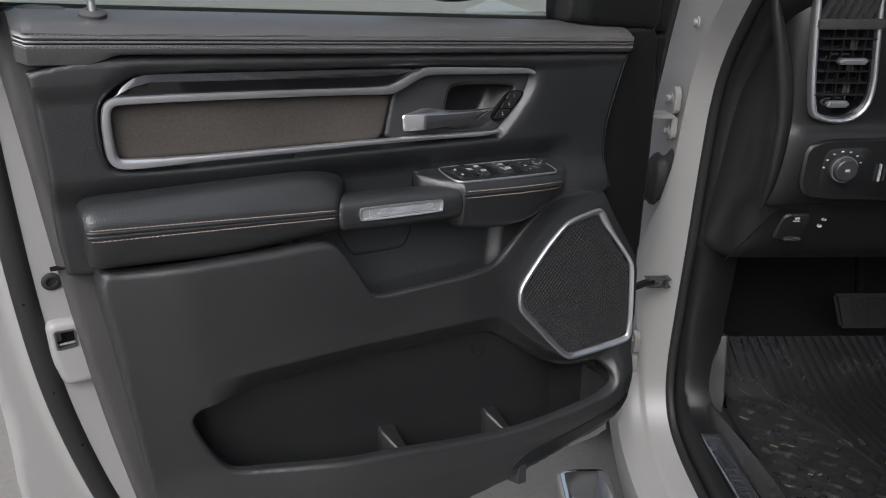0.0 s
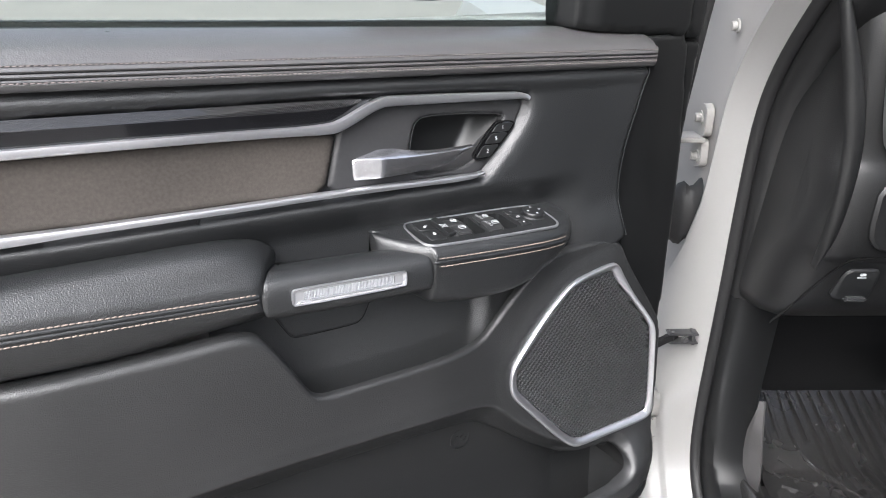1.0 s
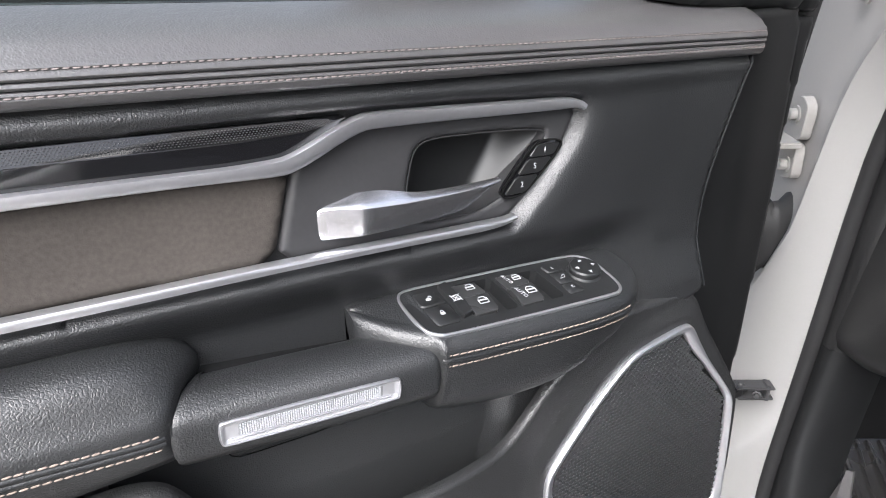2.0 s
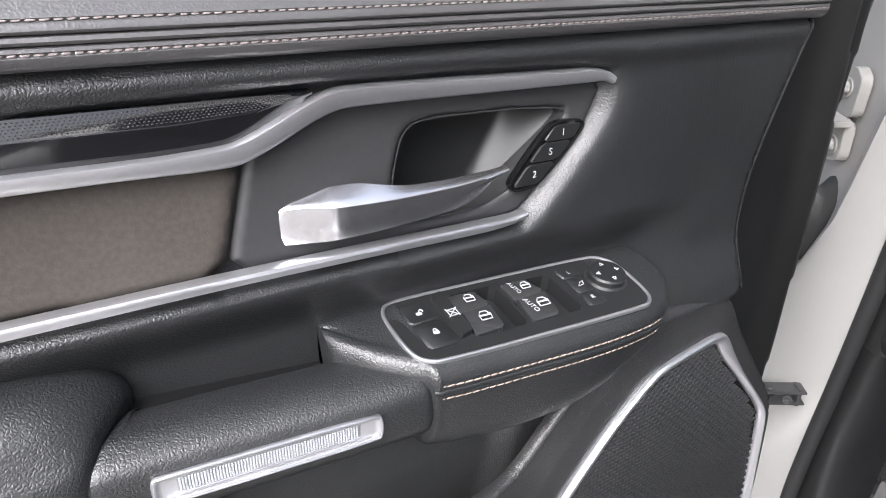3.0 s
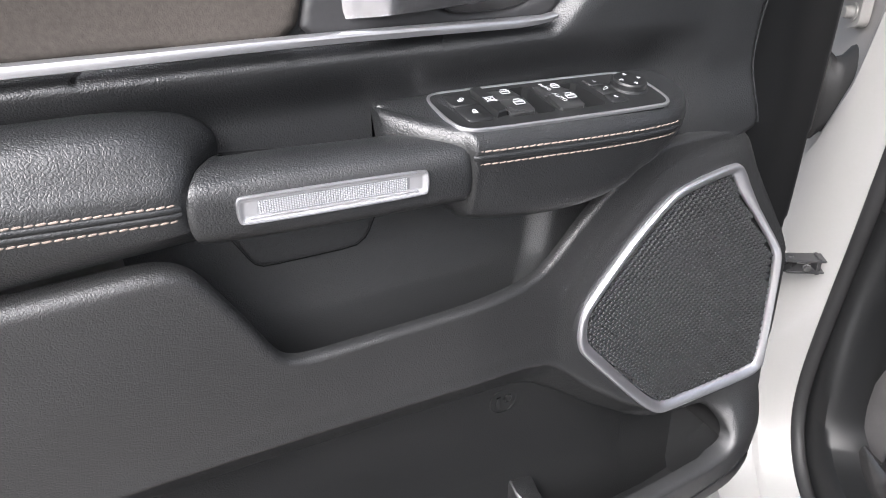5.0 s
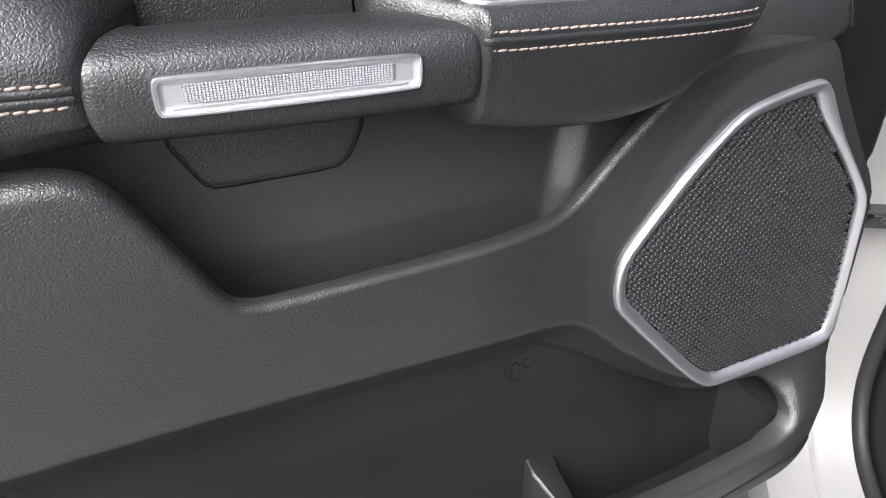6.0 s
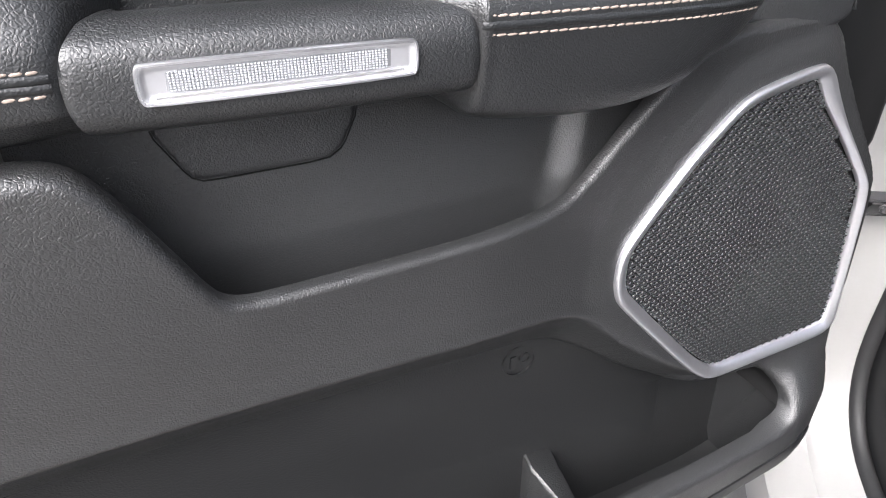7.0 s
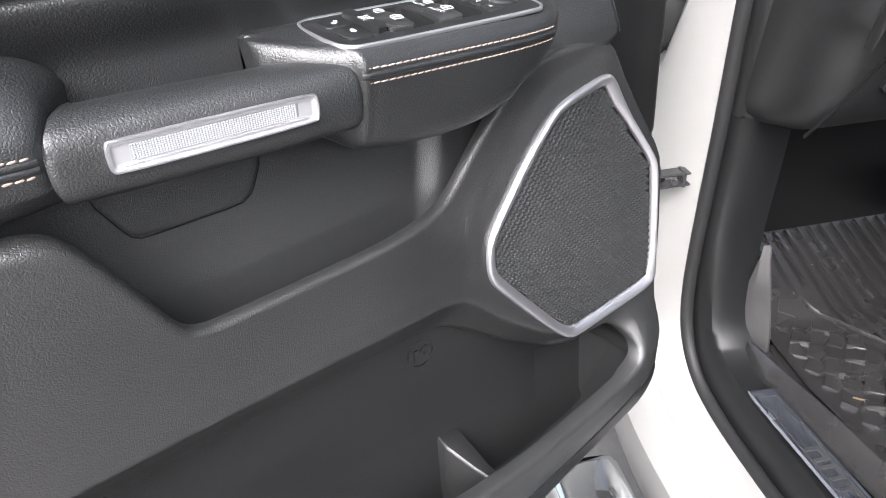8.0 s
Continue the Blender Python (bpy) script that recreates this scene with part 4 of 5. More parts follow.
        sweep("icon", arc, [(-0.0003, -0.0004), (-0.0003, 0.0003), (0.0003, 0.0003), (0.0003, -0.0004)], GLYPH, plate, "white printed shackle", out=tuple(PN))
    outline_icon([(-0.0625, 0.0060), (-0.0555, 0.0065), (-0.0550, 0.0000), (-0.0620, -0.0005)], 0.0067)
    for a, b in (((-0.0632, 0.0072), (-0.0545, -0.0012)), ((-0.0632, -0.0012), (-0.0545, 0.0072))):
        outline_icon([a, b, (b[0] + 0.0002, b[1]), (a[0] + 0.0002, a[1])], 0.0067)


switch_pod()

# ---- hollow below the grab handle ----
HOLLOW = rounded([(0.36, 1.13), (0.36, 0.885), (0.6, 0.885), (0.8, 0.89), (0.90, 1.06), (0.86, 1.13)], 1, keep=0.1)


def hollow_depth(x, z, d):
    fold = x - 0.716 - 0.24 * (z - 0.98)
    return 1.016 + 0.15 * (np.maximum(z, 0.985) - 1.04) - 0.050 * step(0.925, 0.87, z) - 0.014 * step(-0.006, 0.022, fold) - 0.010 * step(0.02, 0.10, fold)


LINER = relief("hollow_liner", HOLLOW, hollow_depth, HOLLOW_PLASTIC, door, "black grained plastic hollow under the grab handle", h=0.004)
COVER = rounded([(0.436, 1.115), (0.437, 1.073), (0.455, 1.041), (0.464, 1.0365), (0.544, 1.0345), (0.556, 1.041), (0.569, 1.063), (0.575, 1.115)], 1, keep=0.15)
relief("fuse_cover", COVER, lambda x, z, d: 1.0153 + 0.15 * (z - 1.04) + roll(d, 0.0010), HOLLOW_PLASTIC, LINER, h=0.003, skirt=0.004)
sweep("cover_gap", [(x, 1.0158 + 0.15 * (z - 1.04), z) for x, z in COVER], [(-0.0005, -0.001), (-0.0005, 0.0003), (0.0005, 0.0003), (0.0005, -0.001)], DARK, LINER, closed=True)

# ---- lower panel with the map pocket ----
LOWER = rounded([(0.073, 1.112), (0.121, 1.102), (0.30, 1.097), (0.372, 1.0985), (0.395, 1.092), (0.409, 1.076), (0.432, 1.036), (0.449, 1.003), (0.462, 0.9955), (0.485, 0.994), (0.60, 0.9935), (0.676, 0.994), (0.706, 1.003), (0.753, 1.043), (0.797, 1.077), (0.828, 1.090), (0.86, 1.094), (0.925, 1.0935), (0.958, 1.082), (0.975, 1.045), (1.030, 0.962), (1.046, 0.935), (1.051, 0.90), (1.047, 0.77), (1.039, 0.72), (1.023, 0.672), (0.999, 0.634), (0.960, 0.604), (0.749, 0.568), (0.5, 0.552), (0.2, 0.535), (0.135, 0.53), (0.108, 0.70), (0.097, 0.845), (0.087, 0.976)], 2, keep=0.22)
POCKET = rounded([(0.166, 0.862), (0.172, 0.880), (0.200, 0.884), (0.398, 0.881), (0.611, 0.870), (0.690, 0.860), (0.728, 0.836), (0.800, 0.778), (0.850, 0.750), (0.895, 0.738), (0.930, 0.737), (0.956, 0.734), (0.970, 0.721), (0.974, 0.705), (0.962, 0.690), (0.930, 0.682), (0.84, 0.679), (0.714, 0.683), (0.575, 0.706), (0.469, 0.727), (0.349, 0.744), (0.294, 0.750), (0.2326, 0.758), (0.207, 0.770), (0.186, 0.808)], 2, keep=0.22)
SPEAKER = rounded([(0.741, 0.915), (0.744, 0.940), (0.763, 0.963), (0.806, 1.008), (0.848, 1.041), (0.872, 1.0490), (0.935, 1.0570), (0.948, 1.0500), (0.963, 1.024), (1.022, 0.950), (1.035, 0.930), (1.0385, 0.905), (1.0400, 0.785), (1.036, 0.768), (1.018, 0.7590), (0.882, 0.7630), (0.862, 0.768), (0.835, 0.792), (0.756, 0.882), (0.745, 0.897)], 2, keep=0.22)


def low_y(x, z):
    flat = 0.9385 + 0.055 * (np.maximum(z, 0.70) - 0.785) + 0.02 * step(0.7, 1.0, x) * 0.4
    bulge = 0.9310 + 0.5 * (np.maximum(z, 0.78) - 0.99) ** 2 * np.where(z < 0.99, 0.5, 1.0)
    k = step(0.76, 0.60, x) * step(0.70, 0.80, z)
    return flat * (1 - k) + bulge * k


LIP_X = [0.15, 0.186, 0.207, 0.2326, 0.294, 0.349, 0.469, 0.575, 0.714, 0.84, 0.918, 0.95, 1.0]
LIP_Z = [0.85, 0.808, 0.770, 0.758, 0.750, 0.744, 0.727, 0.706, 0.683, 0.679, 0.681, 0.687, 0.70]


def bulge(x, z):
    """How far the pocket's front wall swells towards the cabin below its lip."""
    zl = np.interp(x, LIP_X, LIP_Z)
    return 0.042 * step(0.070, -0.008, z - zl) * step(0.18, 0.42, x) * step(1.10, 0.97, x) * (0.55 + 0.45 * step(0.56, 0.66, z))


def lower_depth(x, z, d, dh):
    P = np.stack([x, z], 1)
    s = signed(P, SPEAKER)[0]
    y = low_y(x, z) - bulge(x, z) + 0.010 * step(0.20, 0.08, x)
    y = y - 0.004 * step(-0.030, -0.004, s) + 0.014 * step(0.004, 0.009, s)
    above = step(-0.01, 0.02, z - np.interp(x, [0.15, 0.6, 0.75, 0.9, 1.0], [0.83, 0.80, 0.76, 0.735, 0.735]))
    end = step(0.925, 0.945, x) * step(0.765, 0.745, z)
    # a crisp fold, then the surface leans under to the pocket's mouth
    fold = above * (1 - end) * step(0.19, 0.27, x)
    width = 0.041 - 0.013 * step(0.70, 0.77, x)
    y = y + roll(dh, 0.005) * (1 - 0.3 * fold) + 0.027 * fold * np.clip((width - dh) / width, 0, 1) - 0.0015 * fold * step(0.020, 0.0, np.abs(dh - width))
    # flared wall at the front end of the pocket
    w = np.interp(z, [0.685, 0.70, 0.72, 0.735, 0.75], [0.004, 0.007, 0.012, 0.020, 0.025])
    y = y + end * 0.013 * step(0.694, 0.732, z) * np.clip((w - dh) / w, 0, 1)
    top = step(0.93, 1.0, z)
    return y + roll(d, 0.0035 + 0.0075 * top * step(0.45, 0.36, x))


def lower_skirt(x, z):
    rim = np.maximum(np.maximum(step(0.93, 0.97, x) * step(0.98, 1.02, x), step(0.12, 0.09, x)), step(0.62, 0.58, z))
    wall = step(0.925, 0.945, x) * step(1.0, 0.985, x) * step(0.655, 0.665, z) * step(0.765, 0.755, z)
    lip = step(0.02, 0.008, z - np.interp(x, LIP_X, LIP_Z)) * step(0.20, 0.26, x) * step(0.645, 0.66, z) * step(0.99, 0.975, x)
    return 0.008 + 0.05 * rim * (1 - wall) + 0.004 * (wall + lip)


LOW = relief("lower_panel", LOWER, lower_depth, PLASTIC, door, "black grained plastic lower panel", h=0.003, holes=[POCKET], skirt=lower_skirt)


def map_pocket():
    rings = []
    for x in np.linspace(0.150, 0.992, 110):
        zt = np.interp(x, [0.15, 0.2, 0.4, 0.61, 0.69, 0.73, 0.8, 0.85, 0.9, 0.99], [0.885, 0.895, 0.892, 0.882, 0.874, 0.85, 0.795, 0.768, 0.757, 0.748])
        zl = float(np.interp(x, LIP_X, LIP_Z)) - 0.004
        e = float(step(0.15, 0.20, x) * step(0.986, 0.962, x))
        f = 0.042 * float(step(0.18, 0.42, x) * step(1.10, 0.97, x))
        yb = 0.960 + 0.036 * e
        rings.append([(x, 0.956, zt + 0.012), (x, yb - 0.014, zt + 0.010), (x, yb - 0.008, zt - 0.015), (x, yb, zt - 0.05), (x, yb + 0.002, 0.4 * zt + 0.6 * zl), (x, yb - 0.002, zl - 0.085 * e), (x, yb - 0.008 * e, zl - 0.100 * e), (x, 0.962 - 0.6 * f, zl - 0.102 * e), (x, 0.954 - 0.8 * f, zl - 0.09 * e), (x, 0.950 - f, zl + 0.002)])
    liner = loft("map_pocket", rings, POCKET_PLASTIC, door, "deep black map pocket", closed=False)
    for x, z in ((0.480, 0.717), (0.703, 0.681)):
        # a wedge: a small level top at the back wall, then a ridge falling to the front lip
        st = []
        for y, top, xa, xb in ((1.0, 0.000, 0.004, 0.036), (0.984, 0.0, 0.001, 0.033), (0.978, -0.002, 0.001, 0.032), (0.970, -0.0062, 0.004, 0.033), (0.948, -0.0185, 0.012, 0.034), (0.925, -0.032, 0.023, 0.039), (0.905, -0.044, 0.031, 0.043)):
            st.append([(x + xa - 0.003, y, z - 0.13), (x + xa - 0.0012, y, z + top - 0.004), (x + xa, y, z + top - 0.001), (x + xa + 0.0022, y, z + top), (x + xa + 0.0050, y, z + top - 0.0012), (x + xb - 0.003, y, z + top - 0.0065), (x + xb, y, z + top - 0.010), (x + xb + 0.003, y, z - 0.13)])
        loft("pocket_divider", st, PLASTIC, door, "black plastic pocket divider")
    # end wall between the panel's edge and the liner, pocket shade coloured in near-black
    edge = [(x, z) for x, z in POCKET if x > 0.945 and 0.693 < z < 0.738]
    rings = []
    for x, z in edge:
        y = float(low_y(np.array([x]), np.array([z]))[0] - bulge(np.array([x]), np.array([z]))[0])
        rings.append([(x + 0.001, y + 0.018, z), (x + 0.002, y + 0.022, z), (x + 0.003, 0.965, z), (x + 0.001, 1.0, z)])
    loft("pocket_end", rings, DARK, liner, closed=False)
    # moulded round symbol on the back wall
    c = Vector((0.693, 0.9955, 0.811))
    ring = [(c.x + 0.0165 * math.cos(a), c.y, c.z + 0.0165 * math.sin(a)) for a in np.linspace(0, 2 * math.pi, 33)[:-1]]
    sweep("moulded_symbol", ring, [(-0.0006, -0.001), (-0.0006, 0.0012), (0.0006, 0.0012), (0.0006, -0.001)], KEY, liner, closed=True)
    part("moulded_symbol", box(bmesh.new(), (c.x - 0.009, c.y - 0.0012, c.z - 0.008), (c.x - 0.003, c.y + 0.001, c.z + 0.006), 0.0004), KEY, liner)
    ring = [(c.x + 0.006 + 0.005 * math.cos(a), c.y, c.z + 0.001 + 0.005 * math.sin(a)) for a in np.linspace(0, 2 * math.pi, 17)[:-1]]
    sweep("moulded_symbol", ring, [(-0.0006, -0.001), (-0.0006, 0.0012), (0.0006, 0.0012), (0.0006, -0.001)], KEY, liner, closed=True)


map_pocket()
# textured accent at the front foot of the panel
FOOT = rounded([(0.708, 0.588), (0.720, 0.608), (0.742, 0.625), (0.80, 0.630), (0.865, 0.634), (0.93, 0.645), (0.972, 0.660), (0.996, 0.668), (1.010, 0.664), (1.010, 0.654), (0.994, 0.638), (0.956, 0.613), (0.752, 0.580)], 1)
relief("foot_accent", FOOT, lambda x, z, d: low_y(x, z) - bulge(x, z) - 0.0014 + 0.0002 * np.sin((z - 0.12 * x) * 2100) + roll(d, 0.0025), PLASTIC_SMOOTH, LOW, "finely ribbed black plastic accent", h=0.0015, skirt=0.012)


def speaker_y(x, z):
    return low_y(x, z) - 0.003


def speaker():
    sec = rounded([(-0.0064, -0.004), (-0.0064, 0.0030), (-0.0048, 0.0056), (-0.0018, 0.0056), (0.0060, 0.0006), (0.0062, -0.004)], 1, keep=0.15)
    mid = SPEAKER
    c = mid.mean(0)
    inner = []
    n = len(mid)
    for i in range(n):
        t = mid[(i + 1) % n] - mid[i - 1]
        t = t / np.linalg.norm(t)
        inner.append(mid[i] + np.array((-t[1], t[0])) * -0.0062)
    inner = np.array(inner)
    grid = relief("speaker_grille", mid, lambda x, z, d: speaker_y(x, z) + 0.0048 + 0 * d, DARK, door, "black beaded speaker grille in a silver ring", h=0.008)
    sweep("speaker_ring", [(x, float(speaker_y(x, z)) - 0.0008, z) for x, z in inner], sec, SATIN_METAL, grid, "satin silver ring", closed=True, widths=[1.0 - 0.45 * float(step(0.950, 0.985, x) * step(0.775, 0.80, z)) for x, z in inner])
    px, pz = 0.0097, 0.0046
    pts = np.array([(0.735 + px * (i + 0.5 * (j % 2)), 0.755 + pz * j) for j in range(80) for i in range(40)])
    pts = pts[signed(pts, inner)[0] > 0.0050 + 0.0012 * step(0.94, 0.98, pts[:, 0])]
    # a moulded net of oval holes: each cell is a raised oval ring
    V, F = [], []
    for x, z in pts:
        y = float(speaker_y(x, z))
        base = len(V)
        for a, b, k in ((0.0052, 0.0026, 0.0010), (0.0046, 0.0021, -0.0011), (0.0037, 0.00155, 0.0026)):
            for q in range(10):
                an = q * math.pi / 5
                V.append((x + a * math.cos(an), y + k + 0.0012, z + b * math.sin(an)))
        for r in (0, 10):
            for q in range(10):
                n = (q + 1) % 10
                F.append((base + r + q, base + r + n, base + r + 10 + n, base + r + 10 + q))
    tagged(from_lists("speaker_mesh", V, F, GRILLE, grid), kind="stuff")


speaker()

# ---- the truck body: local x inboard, y forward, z up ----
truck = thing("pickup_truck", "white pickup truck body with black cabin interior", "truck", (1.196, 0.861, 0.0), -31.13)
OPENING = rounded([(-0.95, 1.86), (-0.55, 1.80), (-0.22, 1.60), (-0.05, 1.435), (0.045, 1.335), (0.092, 1.245), (0.112, 1.10), (0.130, 0.90), (0.155, 0.70), (0.162, 0.60), (0.150, 0.53), (0.105, 0.475), (0.03, 0.452), (-0.10, 0.444), (-0.6, 0.436), (-1.25, 0.43)], 2, closed=False)


def opening_frame():
    """Outward direction of the opening's edge, and how much it is sill rather than pillar."""
    n = len(OPENING)
    out = []
    for i in range(n):
        a, b = OPENING[max(i - 1, 0)], OPENING[min(i + 1, n - 1)]
        t = (b - a) / np.linalg.norm(b - a)
        out.append((np.array((-t[1], t[0])), float(step(0.75, 0.46, OPENING[i][1]))))
    return out


FRAME = opening_frame()


def jamb():
    sil = [(-0.006, -0.010), (0.0, -0.018), (0.004, -0.030), (0.008, -0.052), (0.012, -0.074), (0.0135, -0.080), (0.019, -0.085), (0.020, -0.092), (0.021, -0.108), (0.026, -0.126), (0.040, -0.142), (0.085, -0.146), (0.16, -0.130)]
    rings = []
    for (y, z), (o, k) in zip(OPENING, FRAME):
        side = o if (o[0] > 0 or o[1] < 0) else -o
        if z > 1.3:
            side = o if o[1] > 0 or o[0] > 0 else -o
        # a bright flange, then the recess in which the hinges sit; it dies out between them
        w = float(np.interp(z, [0.5, 0.60, 0.69, 0.76, 0.84, 0.90, 0.96, 1.07, 1.2, 1.4], [0.020, 0.022, 0.030, 0.085, 0.13, 0.11, 0.075, 0.038, 0.022, 0.014]))
        pil = [(-0.006, -0.010), (0.0, -0.018), (0.004, -0.030), (0.006 + 0.35 * w, -0.052), (0.006 + 0.7 * w, -0.066), (0.004 + w, -0.072), (0.010 + w, -0.071), (0.018 + w, -0.064), (0.030 + w, -0.061), (0.06 + w, -0.061), (0.14 + w, -0.062), (0.24 + w, -0.07), (0.40 + w, -0.09)]
        ring = []
        for a, b in zip(pil, sil):
            f, X = a[0] * (1 - k) + b[0] * k, a[1] * (1 - k) + b[1] * k
            X -= 0.036 * (1 - k) * float(step(1.15, 0.65, z)) * min(1.0, max(0.0, (f - 0.004) / 0.03))
            ring.append((X, y + side[0] * f, z + side[1] * f))
        rings.append(ring)
    loft("door_jamb", rings, WHITE, truck, "white painted hinge pillar and sill", closed=False, local=True)
    sweep("opening_seal", [(-0.018, y, z) for y, z in OPENING], rounded([(-0.010, -0.006), (-0.010, 0.008), (0.0, 0.016), (0.010, 0.008), (0.010, -0.006)], 2), RUBBER, truck, "black rubber door seal", out=(-1, 0, 0), local=True)
    # inner trim running from the seal into the cabin: a pillar cover above, a kick and sill trim below
    def trim(name, lo, hi, proud, mat, label):
        rings = []
        for (y, z), (o, k) in zip(OPENING, FRAME):
            if not lo <= z <= hi:
                continue
            side = o if (o[0] > 0 or o[1] < 0) else -o
            if z > 1.3:
                side = o if o[1] > 0 or o[0] > 0 else -o
            p = [(-0.012, 0.004), (-0.014, -0.010), (-0.010, -0.018), (0.0, -0.026), (0.02, -0.032), (0.05, -0.030), (0.075, -0.022), (0.085, 0.0), (0.088, 0.10)]
            s = [(-0.012, 0.004), (-0.014, -0.012), (-0.012, -0.036), (-0.006, -0.060), (0.0, -0.066), (0.042, -0.068), (0.050, -0.070), (0.072, -0.072), (0.085, -0.06)]
            rings.append([(a[0] * (1 - k) + b[0] * k, y + side[0] * ((a[1] - proud * (1 if a[1] < -0.012 else 0)) * (1 - k) + b[1] * k), z + side[1] * (a[1] * (1 - k) + b[1] * k)) for a, b in zip(p, s)])
        if proud > 0:
            rings.append([(x, y + (0.010 if x > -0.009 else 0), z - 0.002) for x, y, z in rings[-1]])
        loft(name, rings, mat, truck, label, closed=False, local=True)

    trim("pillar_trim", 0.885, 2.0, 0.007, DASH_PLASTIC, "dark grey plastic pillar cover")
    trim("kick_trim", 0.40, 0.93, 0.0, PLASTIC_SMOOTH, "black plastic kick and sill trim")


jamb()


def sill_plate():
    o = rounded([(0.002, 0.0), (0.040, -0.004), (0.040, -0.62), (0.002, -0.62)], 1, keep=0.02)
    base = part("sill_plate", slab(o, 0.003, 0.004, lambda u, v, k: Vector((u, v, 0.523 + k)), 0.002, 0.0015), PLATE_STEEL, truck, "bright metal sill plate with dark lettering shapes", local=True)
    inner = [(0.0075, -0.018), (0.0345, -0.020), (0.0345, -0.60), (0.0075, -0.60)]
    sweep("plate_groove", [(u, v, 0.5262) for u, v in inner], [(-0.0006, -0.001), (-0.0006, 0.0004), (0.0006, 0.0004), (0.0006, -0.001)], SATIN_BLACK, base, out=(0, 0, 1), closed=True, local=True)
    for y0 in (-0.125, -0.158, -0.196):
        for lo, hi in (((0.010, y0), (0.032, y0 - 0.006)), ((0.010, y0 - 0.020), (0.032, y0 - 0.026)), ((0.026, y0 - 0.006), (0.032, y0 - 0.020))):
            part("lettering_shape", box(bmesh.new(), (lo[0], hi[1], 0.5255), (hi[0], lo[1], 0.5272), 0.0004), SATIN_BLACK, base, "dark letter-like block", local=True)


sill_plate()


def cabin():
    # dashboard
    sec = [(0.34, 1.52), (0.10, 1.53), (0.0, 1.50), (-0.060, 1.462), (-0.085, 1.41), (-0.082, 1.30), (-0.078, 1.215), (-0.088, 1.198), (-0.092, 1.14), (-0.084, 1.075), (-0.060, 1.055), (-0.045, 1.00), (-0.020, 0.955), (0.03, 0.920), (0.12, 0.908), (0.34, 0.908)]
    rings = []
    for x, s, fwd in ((0.018, 0.80, 0.085), (0.022, 0.90, 0.05), (0.034, 0.965, 0.022), (0.052, 1.0, 0.006), (0.08, 1.0, 0.0), (0.3, 1.0, -0.004), (0.8, 1.0, -0.004), (1.45, 1.0, 0.0)):
        rings.append([(x - 0.028 * float(step(1.16, 0.97, z)) * max(0.0, 1 - (x - 0.018) / 0.1), 0.12 + (y - 0.12) * (s if y < 0.12 else 1) + fwd * 0.4, 1.22 + (z - 1.22) * (0.5 + 0.5 * s)) for y, z in rounded(sec, 2)])
    dash = thing("dashboard", "black soft dashboard with a silver framed vent", "dashboard", (1.196, 0.861, 0.0), -31.13)
    loft("dash_pad", rings, DASH_PLASTIC, dash, local=True)

    def face(u, v, k):
        return Vector((u, -0.086 - k, v))

    # side air vent in its silver frame
    o = rounded([(0.052, 1.47), (0.060, 1.36), (0.074, 1.248), (0.088, 1.228), (0.146, 1.222), (0.180, 1.258), (0.168, 1.36), (0.158, 1.47), (0.145, 1.49), (0.065, 1.49)], 2)
    vent = part("air_vent", slab(o, 0.004, 0.01, face, 0.004, 0.002), GLOSS_BLACK, dash, "tall dash air vent in a silver frame", local=True)
    sweep("vent_frame", [tuple(face(u, v, 0.002)) for u, v in o], rounded([(-0.0065, -0.006), (-0.0065, 0.007), (-0.002, 0.012), (0.003, 0.009), (0.005, 0.002), (0.005, -0.006)], 1), SATIN_METAL, vent, "satin silver vent frame", closed=True, local=True)
    for z in (1.271, 1.291, 1.310, 1.328, 1.346, 1.363):
        part("vent_slat", box(bmesh.new(), (0.072, -0.104, z - 0.0009), (0.160, -0.090, z + 0.0009), 0.0005), KEY, vent, local=True)
    for x in (0.091, 0.110, 0.129, 0.147):
        part("vent_vane", box(bmesh.new(), (x - 0.0008, -0.0955, 1.262), (x + 0.0008, -0.0905, 1.378)), KEY, vent, local=True)
    for z in (1.281, 1.319, 1.355):
        part("vent_flap", box(bmesh.new(), (0.122, -0.0945, z - 0.008), (0.134, -0.0915, z + 0.008)), PLASTIC_GREY, vent, local=True)
    part("vent_bar", box(bmesh.new(), (0.058, -0.110, 1.379), (0.166, -0.09, 1.396), 0.003), FLAP, vent, "grey bar across the vent", local=True)
    for k in range(6):
        bm = box(bmesh.new(), (-0.0008, -0.101, 0.0), (0.0008, -0.090, 0.042))
        bm.transform(Matrix.Translation((0.068 + 0.015 * k, 0, 1.396)) @ Matrix.Rotation(radians(24), 4, "Y"))
        part("defrost_slat", bm, SATIN_BLACK, vent, local=True)
    edge = rounded([(-0.012, -0.066, 1.47), (-0.004, -0.078, 1.405), (0.020, -0.083, 1.322), (0.034, -0.086, 1.244), (0.034, -0.086, 1.18), (0.030, -0.082, 1.11), (0.024, -0.062, 1.05)], 3, closed=False)
    sweep("dash_edge", edge, rounded([(-0.017, -0.008), (-0.016, -0.001), (-0.006, 0.006), (0.004, 0.006), (0.012, 0.0), (0.013, -0.008)], 2), DASH_PLASTIC, dash, local=True, widths=np.interp(edge[:, 2], [1.05, 1.10, 1.18, 1.3, 1.47], [0.2, 0.7, 0.9, 1.0, 0.4]))
    part("vent_tab", box(bmesh.new(), (0.098, -0.116, 1.323), (0.146, -0.098, 1.333), 0.003), SATIN_METAL, vent, "silver vent tab", local=True)
    part("vent_wheel", box(bmesh.new(), (0.096, -0.106, 1.250), (0.133, -0.09, 1.261), 0.003), CHROME, vent, local=True)
